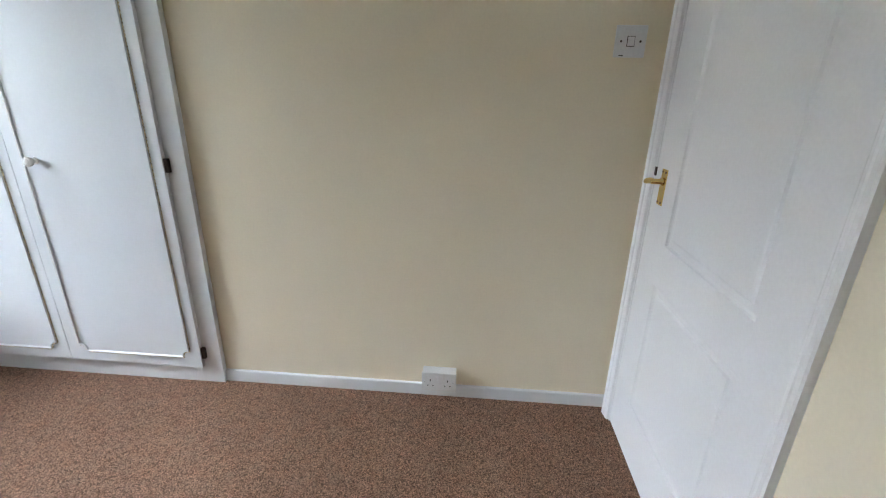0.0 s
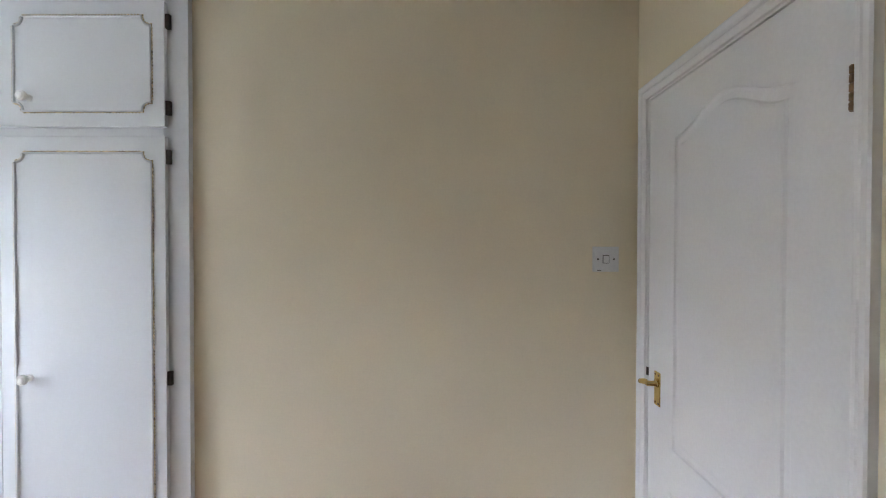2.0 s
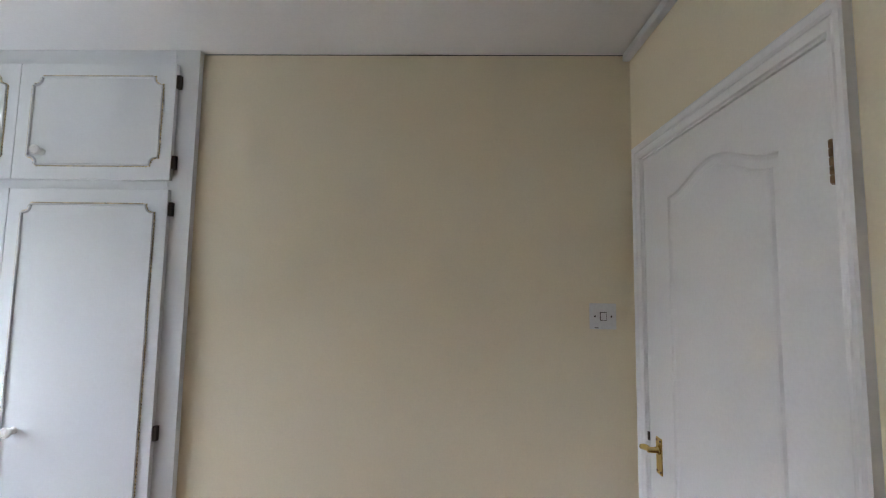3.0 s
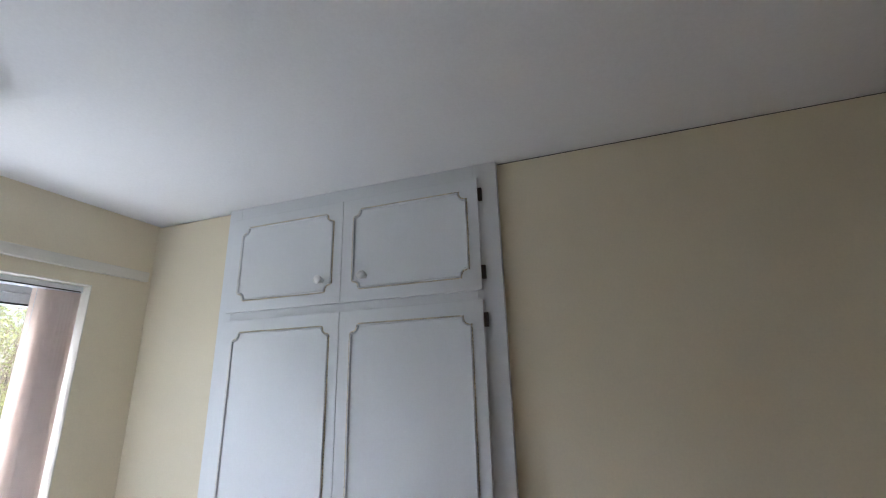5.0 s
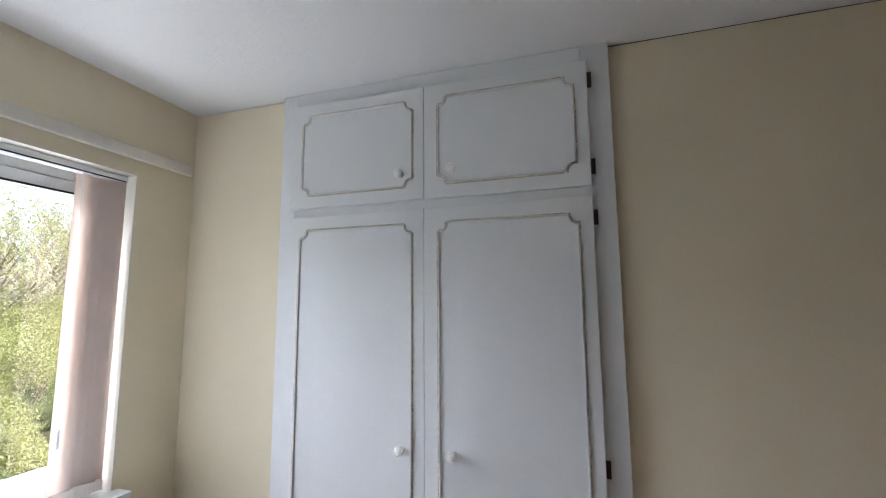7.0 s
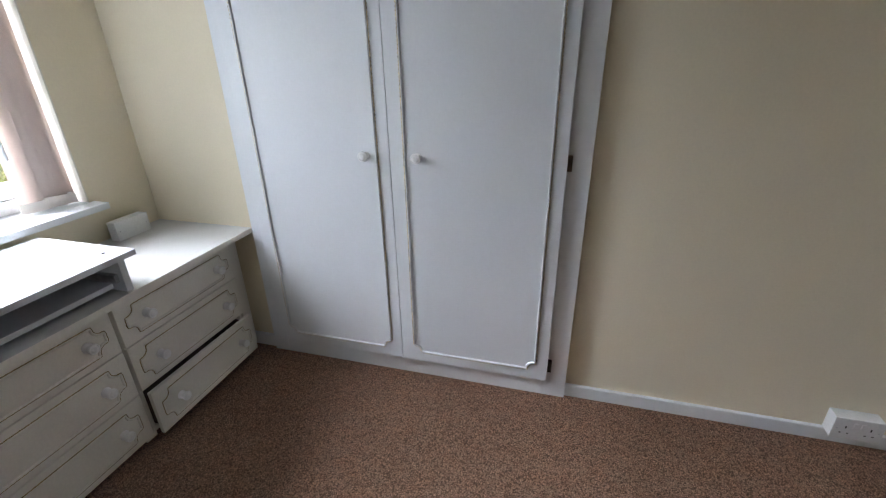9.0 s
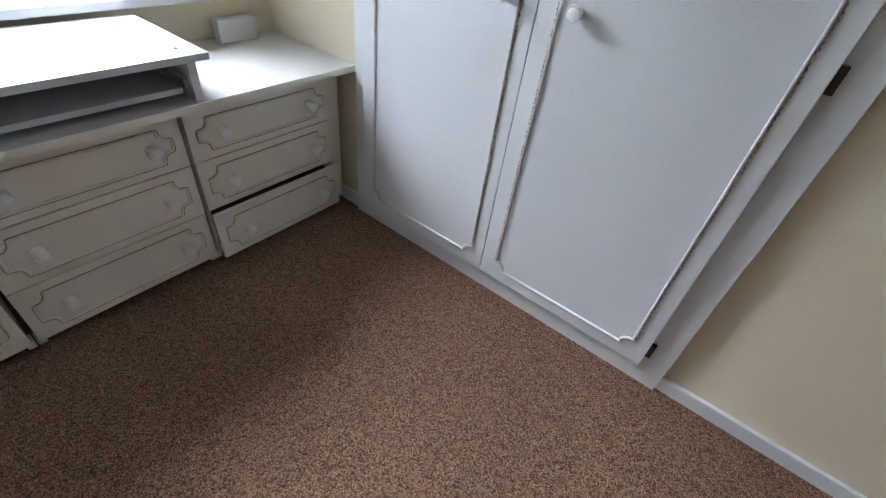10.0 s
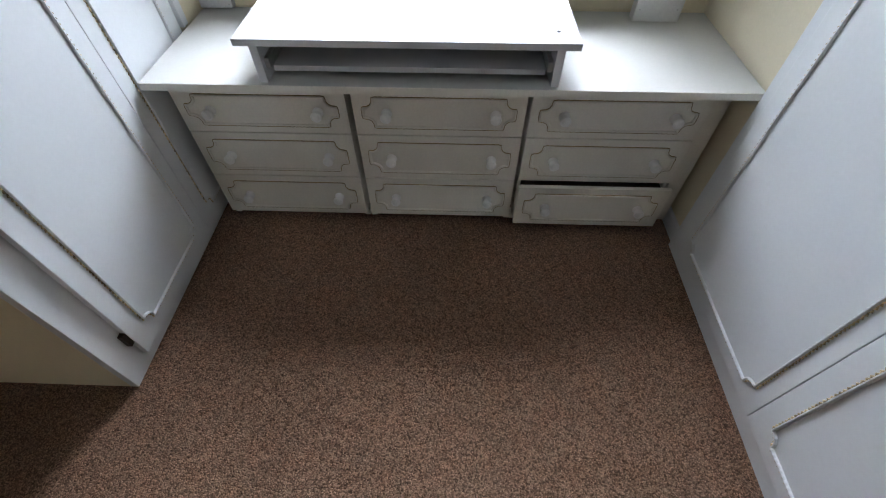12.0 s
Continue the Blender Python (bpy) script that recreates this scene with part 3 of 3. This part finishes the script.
def wardrobe_door(parent, x0, x1, z0, z1, yf, sgn, mould, knob, hinges=(), thick=0.018):
    """One flat door with a beaded, gilt-edged frame moulding. sgn: the way that its face looks along y."""
    bm = bmesh.new()
    ya, yb = sorted((yf, yf - sgn * thick))
    box(bm, x0, x1, ya, yb, z0, z1, bevel=0.002)
    d = part("door", bm, GLOSS, parent)
    a0, a1, b0, b1 = mould
    lay = lambda a, b, h: (a, yf + sgn * h, b)
    line = plaque(a0, a1, b0, b1, 0.026, 0.006)
    part("moulding", sweep(line, [(-0.004, 0.0), (-0.0036, 0.004), (-0.0012, 0.0072), (0.0012, 0.0068), (0.0028, 0.0034), (0.0032, 0.0)], lay, 0.10), GLOSS, d, "beaded white moulding")
    part("gilt_edge", sweep(line, [(0.0036, 0.0), (0.0040, 0.0030), (0.0062, 0.0030), (0.0069, 0.0)], lay, 0.30), PALEGILT, d, "worn gilt line")
    if knob:
        part("knob", knob_bm((knob[0], yf, knob[1]), "y", sgn), KNOBWHITE, d, "white turned knob", smooth=True)
    for hx, hz in hinges:
        bm = boxes((hx - 0.006, hx + 0.010, *sorted((yf - sgn * 0.0195, yf - sgn * 0.004)), hz - 0.026, hz + 0.026), bevel=0.001)
        part("hinge", bm, BROWN, d, "dark bronze hinge")
    return d


def build_north_wardrobe():
    w = thing("fitted_wardrobe", (-1.35, YN, 0), "white fitted wardrobe with gilt-beaded doors and top cupboards", "wardrobe")
    yf, yd = 1.572, 1.552
    x0, x1 = -2.03, -0.67
    zb = 0.086
    bm = boxes((x0, x0 + 0.075, yf, YN - 0.001, 0, H - 0.001), (x1 - 0.095, x1, yf, YN - 0.001, 0, H - 0.001), (x0 + 0.075, x1 - 0.095, yf, YN - 0.001, 0, 0.11), (x0 + 0.075, x1 - 0.095, yf, YN - 0.001, 1.84, 1.92), (x0 + 0.075, x1 - 0.095, yf, YN - 0.001, 2.33, H - 0.001), bevel=0.002)
    part("frame", bm, GLOSS, w)
    # near-black sheet in place of the shade inside the wardrobe
    part("shade_backing", boxes((x0 + 0.08, x1 - 0.1, YN - 0.012, YN - 0.002, 0.11, 2.33)), DARK, w)
    hx = -0.741
    wardrobe_door(w, -1.3580, -0.746, zb, 1.861, yd, -1, (-1.300, -0.796, 0.137, 1.800), (-1.252, 0.972), [(hx, 1.787), (hx, 0.969), (hx, 0.155)])
    wardrobe_door(w, -1.972, -1.3600, zb, 1.861, yd, -1, (-1.908, -1.409, 0.137, 1.800), (-1.449, 0.972))
    wardrobe_door(w, -1.3580, -0.746, 1.897, 2.353, yd, -1, (-1.300, -0.796, 1.953, 2.297), (-1.245, 2.001), [(hx, 2.283), (hx, 1.966)])
    wardrobe_door(w, -1.972, -1.3600, 1.897, 2.353, yd, -1, (-1.908, -1.409, 1.953, 2.297), (-1.455, 2.001))
    return w


def build_south_wardrobe():
    w = thing("fitted_wardrobe", (-1.9, -0.2, 0), "white fitted wardrobe with gilt-beaded doors beside the drawers", "wardrobe")
    yf, yd = -0.183, -0.161
    bm = boxes((-1.525, -1.418, yf - 0.025, yf, 0, H - 0.001), (-2.42, -1.525, yf - 0.025, yf, 0, 0.10), (-2.42, -1.525, yf - 0.025, yf, 1.84, 1.92), (-2.42, -1.525, yf - 0.025, yf, 2.33, H - 0.001), bevel=0.002)
    part("frame", bm, GLOSS, w)
    part("side_strip", boxes((-2.418, -2.385, yf - 0.025, yf + 0.035, 0.624, H - 0.001), bevel=0.003), GLOSS, w)
    # dark sheet added behind these doors so that their gaps look shaded
    part("shade_backing", boxes((-2.415, -1.53, yf - 0.05, yf - 0.03, 0.0, H - 0.001)), DARK, w)
    wardrobe_door(w, -1.999, -1.502, 0.060, 1.861, yd, 1, (-1.938, -1.568, 0.119, 1.800), (-1.968, 0.972), [(-1.497, 0.155), (-1.497, 0.969), (-1.497, 1.787)])
    wardrobe_door(w, -2.383, -2.002, 0.060, 1.861, yd, 1, (-2.312, -2.062, 0.119, 1.800), (-2.032, 0.972))
    wardrobe_door(w, -1.999, -1.502, 1.897, 2.353, yd, 1, (-1.938, -1.568, 1.953, 2.297), None)
    wardrobe_door(w, -2.383, -2.002, 1.897, 2.353, yd, 1, (-2.312, -2.062, 1.953, 2.297), None)
    return w


build_north_wardrobe()
build_south_wardrobe()


# ---- chests of drawers under one worktop ----
CH_X, CH_Y = -2.122, -0.126
CH_W = 0.540


def build_chest():
    c = thing("chest_of_drawers", (CH_X - 0.2, CH_Y + CH_W / 2, 0), "off-white three-drawer chest with gilt-lined fronts and round knobs", "chest of drawers", "chests under the worktop")
    y0, y1 = CH_Y, CH_Y + CH_W
    xb, xf = XW + 0.02, CH_X - 0.018
    bm = boxes((xb, xf, y0 + 0.002, y0 + 0.014, 0.028, 0.598), (xb, xf, y1 - 0.014, y1 - 0.002, 0.028, 0.598), (xb, xf, y0 + 0.012, y1 - 0.012, 0.028, 0.044), (xb, xf, y0 + 0.012, y1 - 0.012, 0.582, 0.598), (xb, xb + 0.006, y0 + 0.012, y1 - 0.012, 0.044, 0.582), bevel=0.001)
    part("body", bm, OFFWHITE, c)
    for yy in (y0 + 0.006, y1 - 0.006):
        for xx in (xf - 0.025, xb + 0.03):
            part("foot", boxes((xx - 0.015, xx + 0.015, yy - 0.011, yy + 0.011, 0.0, 0.03), bevel=0.002), OFFWHITE, c)
    for z0, z1 in ((0.036, 0.222), (0.226, 0.407), (0.411, 0.594)):
        bm = boxes((CH_X - 0.017, CH_X, y0 + 0.002, y1 - 0.002, z0, z1), bevel=0.002)
        d = part("drawer", bm, OFFWHITE, c)
        # the tray behind the front: two sides and a bottom in one channel
        u = [(y0 + 0.018, z1 - 0.03), (y0 + 0.018, z0 + 0.02), (y1 - 0.018, z0 + 0.02), (y1 - 0.018, z1 - 0.03), (y1 - 0.028, z1 - 0.03), (y1 - 0.028, z0 + 0.027), (y0 + 0.028, z0 + 0.027), (y0 + 0.028, z1 - 0.03)]
        bm = bmesh.new()
        ends = [[bm.verts.new((x, y, z)) for y, z in u] for x in (xb + 0.03, CH_X - 0.0172)]
        for k in range(8):
            bm.faces.new((ends[0][k], ends[0][(k + 1) % 8], ends[1][(k + 1) % 8], ends[1][k]))
        bm.faces.new(ends[0]), bm.faces.new(ends[1])
        bmesh.ops.recalc_face_normals(bm, faces=bm.faces)
        # the tray's dark colour stands in for shade in the slot
        part("tray", bm, TRAYSHADE, d, "drawer tray, coloured near-black for the shade inside")
        lay = lambda a, b, h: (CH_X + h, a, b)
        m0, m1 = z0 + 0.030, min(z1 - 0.032, 0.543)
        line = plaque(y0 + 0.034, y1 - 0.034, m0, m1, 0.028, 0.008)
        part("moulding", sweep(line, [(-0.0045, 0.0), (-0.004, 0.003), (-0.001, 0.005), (0.002, 0.0045), (0.0035, 0.002), (0.004, 0.0)], lay, 0.08), OFFWHITE, d)
        part("gilt_edge", sweep(line, [(0.0041, 0.0), (0.0043, 0.0028), (0.0056, 0.0028), (0.0062, 0.0)], lay, 0.07), GILT, d, "worn gilt line")
        for ky in (y0 + 0.107, y1 - 0.094):
            part("knob", knob_bm((CH_X, ky, (m0 + m1) / 2), "x", 1, 0.0175, 0.0135, 0.85), KNOBWHITE, d, "white turned knob", smooth=True)
    return c


chest = build_chest()
for k, y in ((1, 0.428), (2, 0.978)):
    other = copy_thing(chest, Matrix.Translation(chest.location + Vector((0, y - CH_Y, 0))))
    if k == 2:
        tagged(other, "off-white three-drawer chest, its bottom drawer pulled slightly open")
        low = [o for o in other.children if o.name.startswith("drawer")]
        low = min(low, key=lambda o: sum((v.co.z for v in o.data.vertices), 0.0) / len(o.data.vertices))
        low.location.x += 0.034

# filler strip beside the last chest
tagged(part("filler_strip", boxes((CH_X - 0.06, CH_X - 0.012, 1.520, 1.572, 0.028, 0.598), bevel=0.001), OFFWHITE), "off-white upright filler strip beside the drawers", "panel")

top = thing("worktop", (-2.3, 0.7, 0.60), "long white laminate worktop over the drawers", "worktop")
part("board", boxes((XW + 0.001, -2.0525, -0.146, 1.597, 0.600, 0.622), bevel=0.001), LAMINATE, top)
part("front_edge", boxes((-2.0523, -2.050, -0.146, 1.597, 0.600, 0.6218), bevel=0.0008), OFFWHITE, top, "slightly yellowed edge band")
part("back_seal", boxes((XW + 0.001, XW + 0.006, -0.149, 1.597, 0.6222, 0.6265)), CREAM, top, "painted sealant bead")


def build_riser():
    r = thing("desk_riser", (-2.27, 0.617, 0.622), "pale grey laminate desk riser with a slide-out tray", "desk riser")
    x0, x1 = -2.478, -2.052
    part("top", boxes((x0, x1, 0.165, 1.068, 0.731, 0.750), bevel=0.0015), GREYLAM, r)
    for y in (0.200, 1.010):
        part("leg", boxes((x0 + 0.01, x1 - 0.012, y, y + 0.022, 0.6225, 0.731), bevel=0.001), GREYLAM, r)
    part("tray", boxes((x0 + 0.04, x1 - 0.045, 0.236, 0.996, 0.640, 0.656), bevel=0.0015), GREYLAM, r)
    part("back_panel", boxes((x0 + 0.012, x0 + 0.028, 0.222, 1.010, 0.6225, 0.731)), GREYLAM, r)
    for y0, y1 in ((0.222, 0.235), (0.997, 1.010)):
        part("runner", boxes((x0 + 0.04, x1 - 0.030, y0, y1, 0.656, 0.684), bevel=0.001), STEEL, r, "metal drawer runner")
    for y, mat, label in ((0.210, PLASTIC, "pale screw cover cap"), (1.015, DARK, "dark screw head")):
        part("cap", lathe([(0.0055, 0.750), (0.0055, 0.7512)], (-2.118, y, 0), "z", 14), mat, r, label)
    return r


build_riser()


def build_box(name, label, y0, y1, z0, z1, x0, x1, screws):
    b = thing(name, (x0, (y0 + y1) / 2, z0), label, "electrical box")
    part("body", boxes((x0, x1 - 0.006, y0 + 0.002, y1 - 0.002, z0, z1), bevel=0.004), PLASTIC, b)
    part("cover", boxes((x1 - 0.0055, x1, y0, y1, z0 + 0.001, z1 + 0.001), bevel=0.003), PLASTIC, b)
    for y, z in screws:
        part("screw", lathe([(0.003, x1), (0.0028, x1 + 0.0008)], (0, y, z), "x", 12), STEEL, b)
    return b


build_box("blank_socket_box", "white double blanking box standing on the worktop by the wall", 1.330, 1.482, 0.6225, 0.702, -2.522, -2.476, ((1.345, 0.662), (1.467, 0.662)))
build_box("cable_box", "white flat cable cover box fixed low on the wall", -0.146, -0.032, 0.626, 0.76, XW + 0.001, -2.528, ((-0.043, 0.640), (-0.135, 0.74)))


# ---- fittings on the plain wall ----
def build_socket():
    s = thing("double_socket", (0.295, YN, 0.03), "white double wall socket in a raised box above the skirting", "socket")
    x0, x1, z0, z1 = 0.222, 0.368, 0.052, 0.142
    part("back_box", boxes((x0 + 0.002, x1 - 0.002, YN - 0.043, YN - 0.0005, z0 + 0.002, z1 - 0.002), bevel=0.003), PLASTIC, s)
    yf = YN - 0.052
    part("plate", boxes((x0, x1, yf, YN - 0.044, z0, z1), bevel=0.003), PLASTIC, s)
    xm = (x0 + x1) / 2
    for sx in (-1, 1):
        cx = xm + sx * 0.036
        part("rocker", boxes((xm + sx * 0.011 - 0.006, xm + sx * 0.011 + 0.006, yf - 0.0035, yf - 0.0002, z0 + 0.055, z0 + 0.075), bevel=0.001), PLASTIC, s)
        bm = boxes((cx - 0.002, cx + 0.002, yf - 0.0006, yf - 0.0001, z0 + 0.048, z0 + 0.058), (cx - 0.014, cx - 0.008, yf - 0.0006, yf - 0.0001, z0 + 0.026, z0 + 0.030), (cx + 0.008, cx + 0.014, yf - 0.0006, yf - 0.0001, z0 + 0.026, z0 + 0.030))
        part("pin_slots", bm, DARK, s, "dark pin slots")
        part("screw", lathe([(0.003, yf), (0.0026, yf - 0.0008)], (xm + sx * 0.060, 0, z0 + 0.045), "y", 12), STEEL, s)
    return s


def build_switch():
    s = thing("light_switch", (0.88, YN, 1.41), "white single-rocker light switch with two screws on the wall", "light switch")
    x0, x1, z0, z1 = 0.832, 0.928, 1.366, 1.460
    yf = YN - 0.010
    part("plate", boxes((x0, x1, yf, YN - 0.0005, z0, z1), bevel=0.0025), PLASTIC, s)
    xm, zm = (x0 + x1) / 2, (z0 + z1) / 2
    bm = bmesh.new()
    box(bm, xm - 0.010, xm + 0.010, yf - 0.0050, yf - 0.0002, zm - 0.0135, zm + 0.0135, bevel=0.0015)
    part("rocker", bm, PLASTIC, s)
    part("surround", boxes((xm - 0.0122, xm + 0.0122, yf - 0.0008, yf - 0.0001, zm - 0.0155, zm + 0.0155)), BROWN, s, "thin dark joint round the rocker")
    part("maker_mark", boxes((x0 + 0.016, x0 + 0.030, yf - 0.0004, yf + 0.0005, z0 + 0.004, z0 + 0.0065)), BROWN, s, "tiny printed mark")
    for sx in (-1, 1):
        part("screw", lathe([(0.0036, yf), (0.003, yf - 0.001)], (xm + sx * 0.030, 0, zm), "y", 12), BROWN, s)
    return s


build_socket()
build_switch()


def build_lamp():
    cx, cy = -1.957, 0.471
    l = thing("ceiling_light", (cx, cy, H), "flush ceiling light with ribbed glass bowl and brass fittings, unlit", "ceiling light")
    part("canopy", lathe([(0.066, H - 0.001), (0.066, H - 0.012), (0.062, H - 0.018), (0.058, H - 0.030), (0.060, H - 0.034), (0.054, H - 0.038)], (cx, cy, 0), "z", 48), BRASS, l, "polished brass canopy", smooth=True)
    rows = [(0.058, 2.378), (0.076, 2.375), (0.098, 2.367), (0.117, 2.354), (0.128, 2.337), (0.131, 2.318), (0.127, 2.297), (0.117, 2.275), (0.101, 2.255), (0.080, 2.238), (0.055, 2.226), (0.030, 2.219), (0.012, 2.217)]
    prof = []
    for (r0, z0), (r1, z1) in zip(rows, rows[1:]):
        prof += [(r0 + (r1 - r0) * u / 3, z0 + (z1 - z0) * u / 3) for u in range(3)]
    prof.append(rows[-1])
    bm = lathe(prof + [(r - 0.004, z + 0.003) for r, z in prof[::-1]], (cx, cy, 0), "z", 200, 0.010)
    part("bowl", bm, RIBBED, l, "clear ribbed glass bowl")
    part("cap", lathe([(0.010, 2.229), (0.026, 2.226), (0.029, 2.220), (0.024, 2.211), (0.013, 2.206), (0.007, 2.203)], (cx, cy, 0), "z", 32), BRASS, l, "brass cap", smooth=True)
    part("finial", lathe([(0.006, 2.204), (0.0085, 2.199), (0.0085, 2.192), (0.005, 2.187), (0.007, 2.183), (0.003, 2.178)], (cx, cy, 0), "z", 20), AGED, l, "brass finial", smooth=True)
    part("rod", lathe([(0.0022, 2.21), (0.0022, 2.39)], (cx, cy, 0), "z", 10), STEEL, l)
    part("bulb", lathe([(0.012, 2.375), (0.014, 2.355), (0.024, 2.335), (0.029, 2.315), (0.024, 2.293), (0.010, 2.283)], (cx + 0.045, cy + 0.01, 0), "z", 24), FROST, l, "pearl bulb", smooth=True)
    part("lampholder", lathe([(0.018, 2.392), (0.019, 2.350), (0.015, 2.340)], (cx + 0.045, cy + 0.01, 0), "z", 20), DARK, l)
    return l


build_lamp()

# ---- outside ----
GZ = -2.9
structure("wall_below", boxes((XW - 0.28, XE + 1.1, YS - 0.12, YN + 0.12, GZ, -0.2)), BRICK, "rendered outer wall of the storey below", "wall")
structure("ground", boxes((-400, 400, -400, 400, GZ - 0.5, GZ)), GRASS, "rough grass below the window", "ground")


def limb(verts, faces, p, q, r0, r1, n=6):
    d = (q - p).normalized()
    side = d.orthogonal().normalized()
    up = d.cross(side)
    b = len(verts)
    for c, r in ((p, r0), (q, r1)):
        for k in range(n):
            a = 2 * math.pi * k / n
            verts.append(c + side * (r * math.cos(a)) + up * (r * math.sin(a)))
    for k in range(n):
        faces.append((b + k, b + (k + 1) % n, b + n + (k + 1) % n, b + n + k))


def build_tree(x, y, height, leaves, leaf_size, mat, seed, label, spread=1.0, low=0.25, girth=0.014):
    rnd = random.Random(seed)
    t = thing("tree", (x, y, GZ), label, "tree", "trees outside the window")
    verts, faces, tips = [], [], []

    def grow(p, d, length, r, depth):
        q = p
        for s in range(3):
            d = (d + Vector((rnd.uniform(-.18, .18), rnd.uniform(-.18, .18), rnd.uniform(-.05, .15)))).normalized()
            nq = q + d * length / 3
            limb(verts, faces, q, nq, r * (1 - 0.2 * s), r * (0.8 - 0.2 * s), 7 if depth < 2 else 4)
            q = nq
            if depth >= 2:
                tips.append((Vector(q), d))
            if depth > 0 and depth < 5 and s > 0:
                side = Vector((rnd.uniform(-1, 1), rnd.uniform(-1, 1), rnd.uniform(-.1, .9))).normalized()
                grow(q, (d * 0.5 + side).normalized(), length * rnd.uniform(.5, .72), r * 0.45, depth + 1)
        if depth < 5:
            for k in range(2 if depth else 4):
                side = Vector((rnd.uniform(-1, 1), rnd.uniform(-1, 1), rnd.uniform(0, .8))).normalized()
                grow(q, (d * 0.7 + side * spread).normalized(), length * rnd.uniform(.6, .8), r * 0.42, depth + 1)

    base = Vector((x, y, GZ))
    grow(base, Vector((0, 0, 1)), height * low, height * girth, 0)
    me = bpy.data.meshes.new("trunk")
    me.from_pydata([v - base for v in verts], [], faces)
    me.materials.append(BARK)
    tr = new("trunk", me)
    tr.parent = t
    rs = np.random.RandomState(seed)
    pts = np.array([tuple(p) for p, _ in tips])
    pick = pts[rs.randint(0, len(pts), leaves)] + rs.normal(0, 0.13, (leaves, 3)) - np.array(tuple(base))
    ax = rs.normal(0, 1, (leaves, 3))
    ax /= np.linalg.norm(ax, axis=1)[:, None]
    bx = np.cross(ax, rs.normal(0, 1, (leaves, 3)))
    bx /= np.linalg.norm(bx, axis=1)[:, None]
    s = leaf_size * rs.uniform(.6, 1.4, (leaves, 1))
    quad = np.stack([pick - ax * s, pick + bx * s * .5, pick + ax * s, pick - bx * s * .5], 1).reshape(-1, 3)
    me = bpy.data.meshes.new("crown")
    me.from_pydata(quad.tolist(), [], [(4 * k, 4 * k + 1, 4 * k + 2, 4 * k + 3) for k in range(leaves)])
    me.materials.append(mat)
    cr = new("crown", me)
    cr.parent = t
    tagged(cr, "small fresh leaves", kind="stuff")
    return t


LEAFY, TWIGGY, BUSH = "tree in fresh yellow-green spring leaf", "tall tree in thin spring leaf with bare twigs showing", "dense green shrub below the trees"
for k, (x, y, h) in enumerate(((-8.2, 2.6, 3.6), (-8.8, 4.2, 4.0), (-9.6, 5.6, 4.0), (-10.5, 7.2, 4.2), (-9.0, 1.0, 3.6), (-12.0, 4.6, 4.6), (-11.2, 5.6, 5.0), (-13.0, 7.6, 5.0), (-15.0, 6.0, 5.4), (-14.2, 8.2, 5.6), (-16.5, 9.4, 5.6), (-19.0, 9.0, 6.2), (-20.0, 12.0, 6.4))):
    build_tree(x, y, h, 19000, 0.029, DEEP if k % 2 else SPRING, 20 + k, BUSH, 1.3, 0.16, 0.012)
for k, (x, y, h) in enumerate(((-10.6, 3.9, 5.4), (-12.0, 6.3, 6.4), (-13.0, 2.6, 6.2), (-15.5, 8.6, 7.4), (-13.2, 7.3, 7.2), (-14.4, 5.4, 7.0), (-17.5, 8.4, 8.0))):
    build_tree(x, y, h, 20000, 0.030, SPRING, 3 + k, LEAFY, 0.9, 0.22, 0.010)
for k, (x, y, h) in enumerate(((-14.5, 5.9, 11.0), (-15.5, 7.6, 12.0), (-17.5, 7.0, 13.0), (-19.0, 10.5, 13.5), (-24.0, 13.5, 15.0))):
    build_tree(x, y, h, 5000, 0.034, SPRING, 11 + k, TWIGGY, 0.9, 0.24, 0.013)
